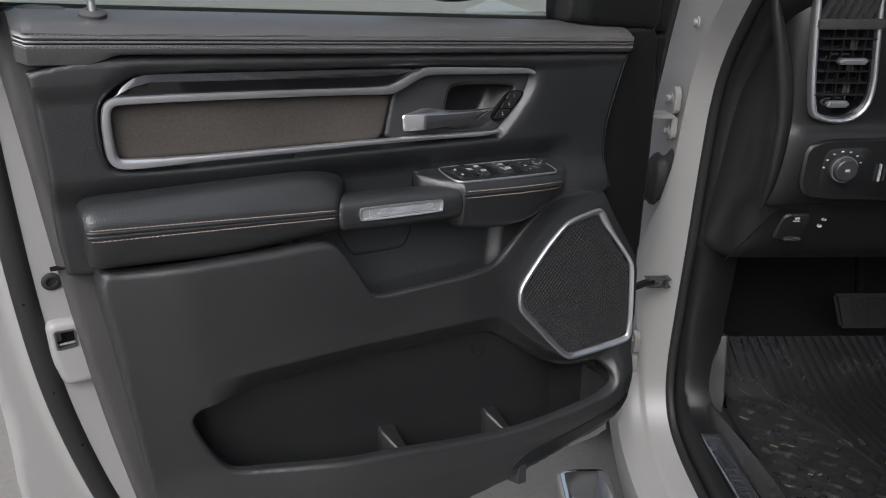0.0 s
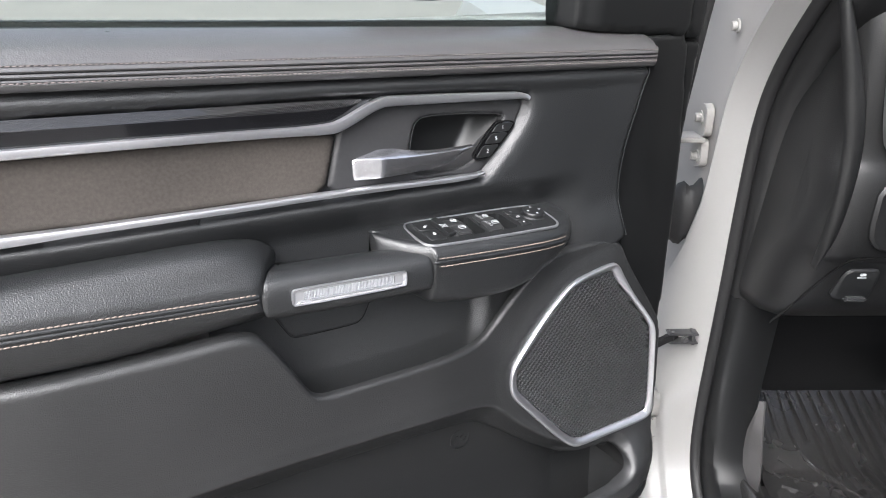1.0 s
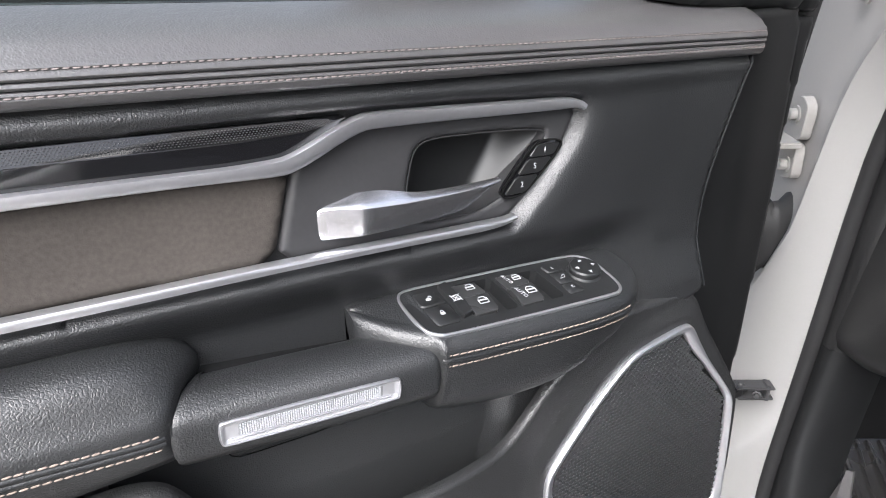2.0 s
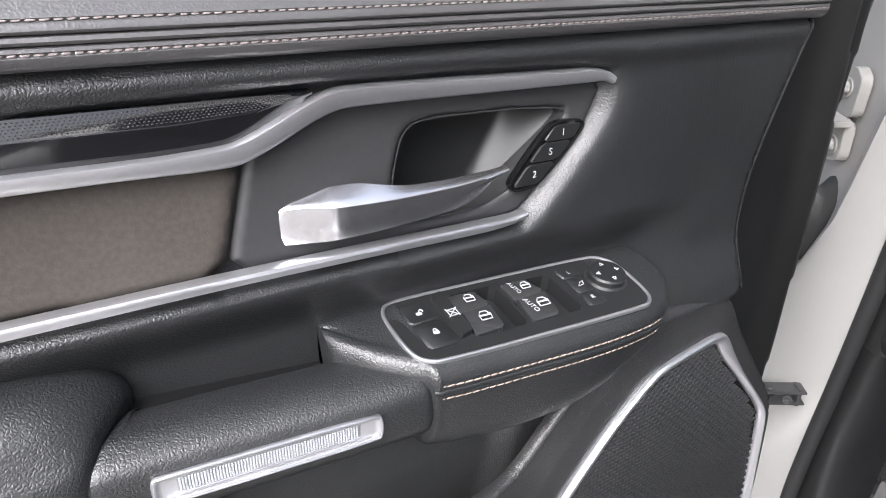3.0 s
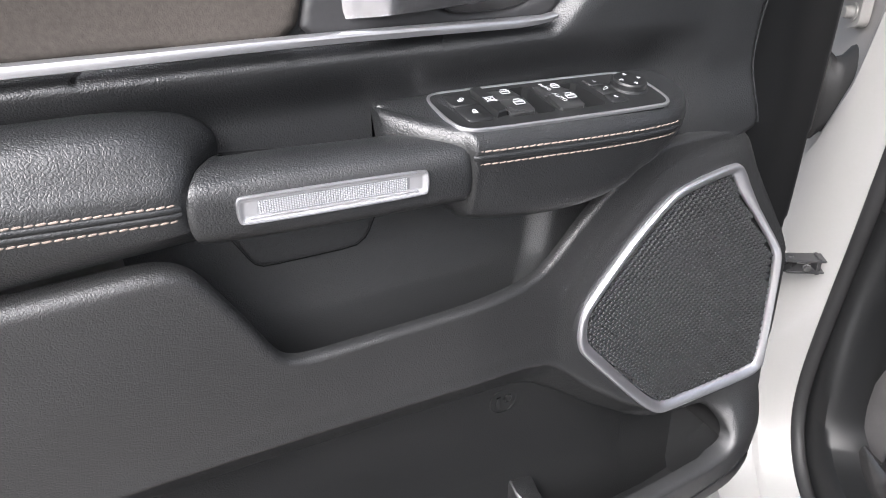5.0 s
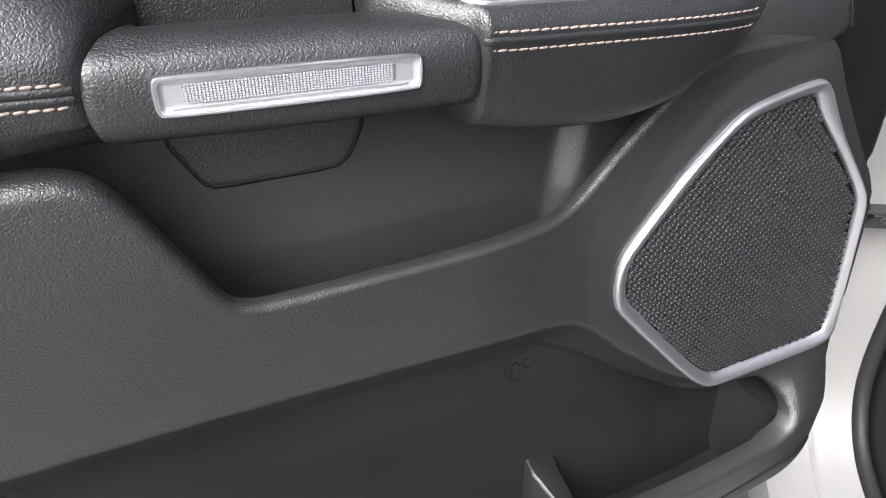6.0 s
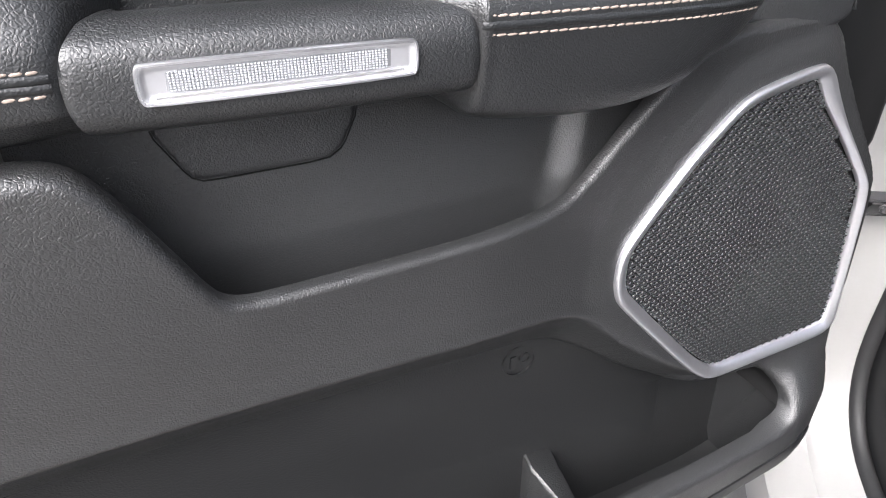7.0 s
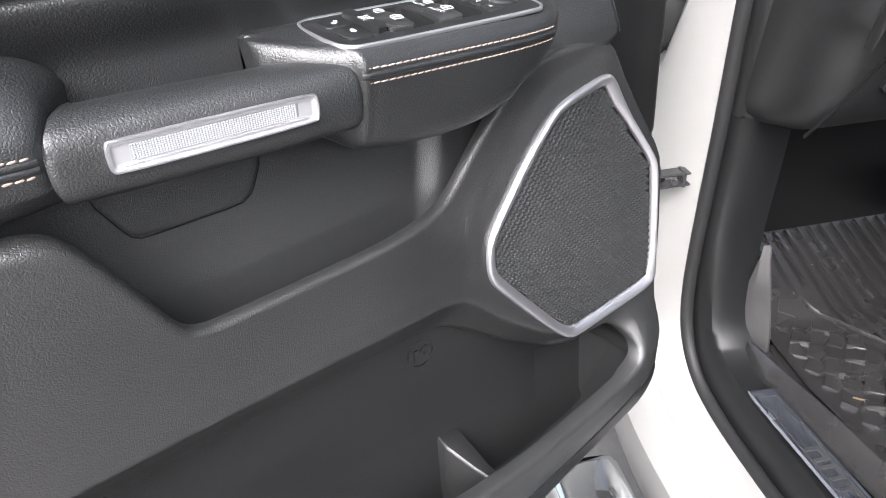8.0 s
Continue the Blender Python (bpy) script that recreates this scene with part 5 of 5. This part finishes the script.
    # lamp switch panel
    o = rounded([(0.078, 1.192), (0.074, 1.11), (0.095, 1.084), (0.30, 1.080), (0.30, 1.196)], 2, keep=0.16)
    panel = part("lamp_switch_panel", slab(o, 0.012, 0.01, face, 0.006, 0.004), DASH_PLASTIC, dash, local=True)
    o = rounded([(0.112, 1.178), (0.108, 1.112), (0.122, 1.095), (0.185, 1.095), (0.194, 1.112), (0.194, 1.168), (0.182, 1.180)], 2, keep=0.16)
    part("dial_seat", slab(o, 0.014, 0.004, face, 0.002, 0.001), KEY, panel, local=True)
    bm = disc(bmesh.new(), face(0.144, 1.142, 0.013), (0, -1, 0), [(0.0245, 0), (0.0245, 0.006), (0.022, 0.010), (0.0205, 0.010), (0.0195, 0.018), (0.0170, 0.020)], 36)
    part("lamp_dial", bm, SATIN_BLACK, panel, "round headlamp dial with a silver rim", local=True)
    rim = [tuple(face(0.144 + 0.0225 * math.cos(a), 1.142 + 0.0225 * math.sin(a), 0.0225)) for a in np.linspace(0, 2 * math.pi, 41)[:-1]]
    sweep("dial_rim", rim, [(-0.0012, -0.002), (-0.0012, 0.001), (0.0012, 0.001), (0.0012, -0.002)], SATIN_METAL, panel, closed=True, local=True)
    for a in range(7):
        an = radians(20 + a * 26)
        c = face(0.144 + 0.033 * math.cos(an), 1.142 + 0.031 * math.sin(an), 0.0145)
        part("dial_marking", box(bmesh.new(), (c.x - 0.002, c.y - 0.0004, c.z - 0.0013), (c.x + 0.002, c.y + 0.001, c.z + 0.0013)), GLYPH, panel, local=True)
    part("dial_marking", box(bmesh.new(), (0.140, -0.1195, 1.140), (0.148, -0.1185, 1.145)), GLYPH, panel, local=True)
    for k in range(3):
        part("dimmer_rib", box(bmesh.new(), (0.203 + 0.008 * k, -0.102, 1.118), (0.207 + 0.008 * k, -0.09, 1.150), 0.001), GLYPH if k == 1 else SATIN_BLACK, panel, local=True)
    # parking brake key and pedal switch
    cover = [(0.150, -0.078, 1.072), (0.075, -0.078, 1.070), (0.056, -0.073, 1.056), (0.030, -0.064, 1.020), (0.002, -0.052, 0.975), (-0.014, -0.036, 0.944)]
    sweep("cover_joint", rounded(cover, 2, closed=False), [(-0.0008, -0.004), (-0.0008, 0.0004), (0.0008, 0.0004), (0.0008, -0.004)], DARK, dash, local=True)
    o = rounded([(0.074, 1.046), (0.062, 0.992), (0.124, 0.986), (0.128, 1.046)], 2, keep=0.14)
    scoop = part("brake_key", slab(o, 0.006, 0.004, lambda u, v, k: Vector((u, -0.046 - k - 0.26 * (v - 1.0), v)), 0.004, 0.003), KEY, dash, "black parking brake key", local=True)
    part("key_lip", box(bmesh.new(), (0.082, -0.060, 0.990), (0.116, -0.048, 0.998), 0.003), SATIN_BLACK, scoop, local=True)
    for x, z, w, h in ((0.100, 1.037, 0.0045, 0.0022), (0.100, 1.0315, 0.007, 0.0010), (0.152, 1.034, 0.0035, 0.0022), (0.148, 1.020, 0.0035, 0.0022)):
        y = -0.0535 - 0.26 * (z - 1.0)
        part("key_marking", box(bmesh.new(), (x - w, y, z - h), (x + w, y + 0.008, z + h), 0.0008), GLYPH, dash, local=True)


cabin()


def cabin_shell():
    # floor, firewall, far side, roof and rear wall close the cabin
    def wall(name, lo, hi, mat=PLASTIC, label=""):
        part(name, box(bmesh.new(), lo, hi, 0.004), mat, truck, label, local=True)

    # floor and kick panel are coloured near-black to stand in for footwell shade
    rings = []
    for y, z in ((-1.35, 0.50), (0.13, 0.50), (0.30, 0.575), (0.42, 0.66), (0.54, 0.86), (0.60, 1.5)):
        rings.append([(0.07, y, z - 0.02), (0.07, y, z), (1.5, y, z), (1.5, y, z - 0.02)])
    loft("cabin_floor", rings, DARK, truck, "carpeted cabin floor, footwell shade in its near-black colour", local=True)
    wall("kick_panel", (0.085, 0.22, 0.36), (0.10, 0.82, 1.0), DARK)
    wall("far_side", (1.5, -1.4, 0.36), (1.56, 0.9, 1.32), PLASTIC_GREY)
    wall("cabin_rear", (0.21, -1.5, 0.36), (1.56, -1.42, 1.35), PLASTIC_GREY)
    wall("cabin_roof", (0.0, -1.5, 1.93), (1.56, -0.45, 1.98), WHITE)
    wall("cowl", (0.0, 0.5, 1.30), (1.56, 0.9, 1.42), PLASTIC_SMOOTH)
    # brake pedal
    tilt = Matrix.Translation((0.476, 0.27, 0.692)) @ Matrix.Rotation(radians(-18), 4, "X")

    def splayed(bm):
        for v in bm.verts:
            v.co.x -= 0.20 * v.co.z * (1 if v.co.x < 0 else -0.3)
        bm.transform(tilt)
        return bm

    pedal = part("brake_pedal", splayed(box(bmesh.new(), (-0.066, -0.008, -0.043), (0.066, 0.008, 0.043), 0.007)), RUBBER, truck, "worn brown-black rubber brake pedal", local=True)
    for k in range(18):
        x = -0.030 + 0.0050 * k
        part("pedal_rib", splayed(box(bmesh.new(), (x - 0.0012, -0.0095, -0.034), (x + 0.0012, -0.006, 0.034))), RUBBER, pedal, local=True)
    bm = box(bmesh.new(), (-0.01, 0.005, 0.0), (0.01, 0.02, 0.30), 0.003)
    bm.transform(tilt)
    part("pedal_arm", bm, DARK, pedal, local=True)
    # closed rear half of the truck's side
    side = rounded([(-0.19, 0.44), (-0.215, 0.6), (-0.215, 0.95), (-0.19, 1.2), (-0.15, 1.36), (-0.02, 1.90), (0.2, 1.97), (0.2, 0.44)], 1, keep=0.1)
    rings = [[(x, y, z) for x, z in side] for y in (-1.12, -1.125, -3.6)]
    loft("rear_side", rings, WHITE, truck, "white rear door and bed side", local=True)
    # front fender, wheel and running board
    o = []
    for y in np.linspace(0.46, 1.9, 24):
        zb = 0.44
        if 0.62 < y < 1.6:
            zb = 0.40 + math.sqrt(max(0.0, 0.49**2 - (y - 1.11) ** 2))
        o.append([(-0.20, y, max(zb, 0.44)), (-0.215, y, 0.95), (-0.20, y, 1.12), (-0.14, y, 1.22), (0.0, y, 1.27)])
    loft("fender", o, WHITE, truck, "white front fender", closed=False, local=True)


cabin_shell()


def front_wheel():
    bm = disc(bmesh.new(), (-0.16, 0.98, 0.40), (1, 0, 0), [(0.22, -0.02), (0.30, -0.03), (0.37, -0.01), (0.40, 0.03), (0.405, 0.12), (0.40, 0.21), (0.37, 0.25), (0.22, 0.25)], 48)
    tyre = part("front_wheel", bm, RUBBER, truck, "black front tyre", local=True)
    for k in range(48):
        a = 2 * math.pi * k / 48
        bm = box(bmesh.new(), (-0.008, -0.016, 0.400), (0.045, 0.016, 0.412))
        bm.transform(Matrix.Translation((-0.12 + 0.06 * (k % 2), 0.98, 0.40)) @ Matrix.Rotation(a, 4, "X"))
        part("tread_block", bm, RUBBER, tyre, local=True)


front_wheel()


def running_board():
    board = thing("running_board", "polished chrome running board below the sill", "running board", (1.196, 0.861, 0.0), -31.13)
    sec = rounded([(-0.300, 0.300), (-0.308, 0.34), (-0.302, 0.385), (-0.285, 0.400), (-0.20, 0.402), (-0.180, 0.392), (-0.176, 0.34), (-0.19, 0.300)], 2)
    rings = []
    for y, s in ((0.052, 0.86), (0.046, 0.95), (0.034, 1.0), (-0.4, 1.0), (-1.6, 1.0)):
        rings.append([(-0.24 + (x + 0.24) * s, y, 0.35 + (z - 0.35) * s) for x, z in sec])
    loft("tube", rings, MIRROR_CHROME, board, local=True)
    pad = part("step_pad", box(bmesh.new(), (-0.29, -1.3, 0.4005), (-0.19, -0.30, 0.408), 0.003), RUBBER, board, "black step pad", local=True)
    for y in (-0.2, -1.1):
        part("bracket", box(bmesh.new(), (-0.2, y - 0.03, 0.33), (0.05, y + 0.03, 0.36), 0.004), DARK, board, local=True)


running_board()


def hinges():
    for z, name in ((1.188, "upper"), (0.622, "lower")):
        X, Y = (-0.072, 0.205) if name == "upper" else (-0.106, 0.205)
        upper = rounded([(Y - 0.028, z + 0.002), (Y - 0.031, z + 0.050), (Y - 0.012, z + 0.061), (Y + 0.012, z + 0.046), (Y + 0.034, z + 0.014), (Y + 0.034, z + 0.002)], 2, keep=0.15)
        lower = rounded([(Y - 0.022, z - 0.003), (Y - 0.024, z - 0.048), (Y + 0.004, z - 0.057), (Y + 0.022, z - 0.046), (Y + 0.024, z - 0.003)], 2, keep=0.15)
        leaf = part("hinge", slab(upper, 0.004, 0.009, lambda u, v, k: Vector((X - k, u, v)), 0.001, 0.001), PRIMER, truck, "white painted door hinge", local=True)
        part("lower_leaf", slab(lower, 0.004, 0.009, lambda u, v, k: Vector((X - k, u, v)), 0.001, 0.001), PRIMER, leaf, local=True)
        part("hinge_flange", box(bmesh.new(), (X - 0.055, Y - 0.034, z - 0.005), (X - 0.002, Y + 0.030, z + 0.003), 0.0015), PRIMER, leaf, local=True)
        for dz in (0.034, -0.034):
            bm = disc(bmesh.new(), (X - 0.003, Y - 0.006, z + dz), (-1, 0, 0), [(0.0115, 0), (0.0115, 0.003), (0.0078, 0.0035), (0.0078, 0.012), (0.0064, 0.0135)], 6 * 4)
            part("hinge_bolt", bm, PRIMER, leaf, local=True)
    bm = disc(bmesh.new(), (-0.070, 0.106, 1.38), (-1, 0, 0), [(0.011, 0), (0.011, 0.003), (0.007, 0.0035), (0.007, 0.010), (0.006, 0.011)], 24)
    part("fender_bolt", bm, PRIMER, truck, local=True)
    # door check strap with its pivot
    bm = box(bmesh.new(), (-0.006, -0.002, -0.007), (0.006, 0.17, 0.007), 0.002)
    bm.transform(Matrix.Translation((-0.088, 0.160, 0.822)) @ Matrix.Rotation(radians(128), 4, "Z"))
    strap = part("check_strap", bm, RUBBER, truck, "black steel door check strap", local=True)
    for z0, z1, x0 in ((0.8290, 0.8325, -0.108), (0.8115, 0.8150, -0.104)):
        part("pivot_bracket", box(bmesh.new(), (x0, 0.138, z0), (-0.052, 0.162, z1), 0.0012), SATIN_BLACK, strap, "black steel jaw of the strap's bracket", local=True)
    part("pivot_plate", box(bmesh.new(), (-0.064, 0.140, 0.8085), (-0.058, 0.160, 0.8350), 0.001), SATIN_BLACK, strap, local=True)
    part("pivot_bolt", disc(bmesh.new(), (-0.078, 0.139, 0.8218), (-0.35, -1, 0.1), [(0.0066, 0), (0.0066, 0.002), (0.0046, 0.0025), (0.0046, 0.006), (0.0036, 0.007)], 6), SATIN_BLACK, strap, local=True)
    part("pivot_pin", disc(bmesh.new(), (-0.099, 0.150, 0.8218), (0, 0, 1), [(0.0052, -0.0125), (0.0052, 0.0115), (0.0040, 0.0135)], 16), SATIN_BLACK, strap, local=True)
    # wiring boot
    rings = []
    for k in range(12):
        r = (1.0, 0.98, 0.82, 0.82)[k % 4] * (1.0 - 0.02 * k)
        rings.append([(-0.056 - 0.008 * k, 0.196 + 0.004 * k + 0.026 * r * math.sin(a), 1.052 - 0.002 * k + 0.066 * r * math.cos(a)) for a in np.linspace(0, 2 * math.pi, 21)[:-1]])
    loft("wiring_boot", rings, RUBBER, truck, "black ribbed rubber wiring boot", local=True)


hinges()


def floor_mat():
    mat_ob = thing("floor_mat", "black rubber floor mat with ribs and facets", "floor mat", (1.196, 0.861, 0.0), -31.13)

    def z_at(y):
        return 0.535 + 0.4 * max(0.0, y - 0.13)

    def left(y):
        return float(np.interp(y, [-0.45, -0.13, -0.04, 0.077, 0.178, 0.31], [0.080, 0.075, 0.072, 0.084, 0.112, 0.150]))

    bm = bmesh.new()
    ys = np.linspace(-0.45, 0.305, 60)
    g = []
    for y in ys:
        row = []
        for s in np.linspace(0, 1, 30):
            x = left(y) + (0.80 - left(y)) * s
            e = float(step(0.03, 0.0, x - left(y)))
            row.append(bm.verts.new((x, y, z_at(y) + 0.012 * e)))
        g.append(row)
    for a, b in zip(g, g[1:]):
        for i in range(29):
            bm.faces.new((a[i], a[i + 1], b[i + 1], b[i]))
    part("tray", bm, MAT, mat_ob, local=True)
    rings = []
    for y in np.linspace(0.075, -0.45, 40):
        foot, top = 0.0345 + 0.05 * max(0.0, 0.05 - y) * 0.9, 0.047 + 0.09 * (0.04 - y) * float(step(-0.4, 0.0, y)) + 0.02 * float(step(0.0, -0.4, y))
        foot = max(foot, 0.0415 if y < 0.0 else 0.036)
        rings.append([(foot, y, 0.522), (foot + 0.001, y, 0.530), (top - 0.003, y, 0.553), (top, y, 0.556), (top + 0.004, y, 0.555), (top + 0.012, y, 0.543), (max(top + 0.02, left(y) + 0.006), y, 0.5385)])
    loft("mat_wall", rings, MAT, mat_ob, "raised grey outer wall of the mat", closed=False, local=True)
    # a raised curved border divides ribs from facets
    border = rounded([(0.200, 0.300), (0.191, 0.235), (0.190, 0.190), (0.197, 0.150), (0.216, 0.118), (0.244, 0.062), (0.273, 0.0), (0.298, -0.085), (0.33, -0.20), (0.40, -0.43)], 3, closed=False)
    sweep("border", [(x, y, z_at(y) + 0.003) for x, y in border], rounded([(-0.004, -0.004), (-0.003, 0.004), (0.003, 0.004), (0.004, -0.004)], 1), MAT, mat_ob, out=(0, 0, 1), local=True)
    for k in range(25):
        x0 = 0.218 + 0.0232 * k
        y0 = float(np.interp(x0, border[::1, 0][border[:, 1] < 0.15], border[:, 1][border[:, 1] < 0.15])) + 0.03
        y0 = 0.185 if k == 0 else y0
        pts = [(x0 + 0.05 * max(0.0, 0.13 - y) * (1.0 if k < 6 else 0.4), y, z_at(y) + 0.002) for y in np.linspace(y0, 0.298, 12)]
        sweep("rib", pts, rounded([(-0.0068, -0.003), (-0.0048, 0.0075), (0.0030, 0.0080), (0.0058, -0.003)], 1), MAT, mat_ob, out=(0, 0, 1), local=True)
    for k in range(2):
        pts = [(0.140 + 0.024 * k + 0.06 * (y - 0.2), y, z_at(y) + 0.002) for y in np.linspace(0.17 + 0.02 * k, 0.295, 6)]
        sweep("rib", pts, rounded([(-0.0060, -0.003), (-0.0048, 0.0045), (0.0048, 0.0045), (0.0060, -0.003)], 1), MAT, mat_ob, out=(0, 0, 1), local=True)
    rng = random.Random(11)
    ca, sa = math.cos(radians(24)), math.sin(radians(24))
    for i in range(-4, 14):
        for j in range(-16, 14):
            p, q = 0.0275 * i + 0.00875 * (j % 3), 0.036 * j
            x, y = 0.17 + ca * p + sa * q, -0.05 - sa * p + ca * q
            if not -0.42 < y < 0.28:
                continue
            lim = float(np.interp(y, border[::-1, 1], border[::-1, 0]))
            if x > lim - 0.020 or x < left(y) + 0.026:
                continue
            bm = bmesh.new()
            h, lean_x, lean_y = rng.uniform(0.004, 0.006), rng.uniform(-26, 30), rng.uniform(-14, 26)
            kite = [(-0.0140, -0.008), (0.004, -0.0185), (0.0142, -0.004), (0.0105, 0.0140), (-0.006, 0.0180)]
            if (i + 2 * j) % 3 == 0:
                kite = [(-0.0140, -0.010), (0.0140, -0.0150), (0.0070, 0.0175), (-0.0085, 0.0140)]
            turned = [(ca * a + sa * b, -sa * a + ca * b, a, b) for a, b in kite]
            base = [bm.verts.new((x + a, y + b, z_at(y + b) + 0.0005)) for a, b, _, _ in turned]
            top = [bm.verts.new((x + a * 0.96, y + b * 0.96, z_at(y + b * 0.96) + 0.001 + h * max(0.05, 0.6 + u * lean_x + v * lean_y))) for a, b, u, v in turned]
            n = len(kite)
            for k in range(n):
                bm.faces.new((base[k], base[(k + 1) % n], top[(k + 1) % n], top[k]))
            for k in range(1, n - 1):
                bm.faces.new((top[0], top[k], top[k + 1]))
            part("facet", bm, MAT, mat_ob, local=True, smooth=False)
    # light grey flap of the mat's outer wall, turned up at the front corner
    rings = []
    for z, xa, ya, xb, yb in ((0.530, 0.064, 0.056, 0.054, 0.100), (0.545, 0.064, 0.055, 0.049, 0.122), (0.570, 0.065, 0.058, 0.046, 0.136), (0.600, 0.067, 0.068, 0.049, 0.130), (0.640, 0.070, 0.084, 0.057, 0.119), (0.680, 0.073, 0.100, 0.064, 0.114), (0.705, 0.075, 0.108, 0.070, 0.112)):
        mid = ((xa + xb) / 2 - 0.006, (ya + yb) / 2 + 0.002)
        rings.append([(xa, ya, z), (*mid, z), (xb, yb, z), (xb + 0.004, yb + 0.002, z), (mid[0] + 0.005, mid[1] + 0.002, z), (xa + 0.004, ya + 0.002, z)])
    loft("raised_corner", rings, FLAP, mat_ob, "upturned light grey mat flap", local=True)


floor_mat()


def debris():
    rng = random.Random(4)
    for k in range(4):
        x, y = rng.uniform(0.11, 0.4), rng.uniform(-0.2, 0.12)
        s = rng.uniform(0.003, 0.008)
        a = rng.uniform(0, 3.1)
        bm = box(bmesh.new(), (-s, -0.0012, 0), (s, 0.0012, 0.0016))
        bm.transform(Matrix.Translation((x, y, 0.5405)) @ Matrix.Rotation(a, 4, "Z"))
        ob = part("dry_leaf_scrap", bm, DIRT, None)
        ob.matrix_basis = pose(1.196, 0.861, 0, 0, 0, -31.13)
        tagged(ob, "small dry plant scrap lying on the floor mat", "debris", "scraps on the mat")


debris()


def door_mirror():
    m = thing("door_mirror", "black door mirror housing outside the window", "door mirror", (0.88, 1.25, 1.40))
    st = []
    for x, k in ((0.742, 0.25), (0.752, 0.7), (0.775, 0.95), (0.84, 1.05), (0.92, 1.0), (0.975, 0.85), (0.995, 0.55), (1.0, 0.3)):
        zc, zh = 1.53, 0.128 * k
        st.append((x, [(1.21, zc - zh * 0.9), (1.20, zc), (1.21, zc + zh), (1.27, zc + zh * 0.9), (1.30 + 0.03 * k, zc), (1.27, zc - zh)]))
    loft("housing", profiles(st, 30, 2), PLASTIC_SMOOTH, m)
    part("mirror_arm", box(bmesh.new(), (0.96, 1.07, 1.42), (1.02, 1.26, 1.47), 0.012), PLASTIC_SMOOTH, m)


door_mirror()
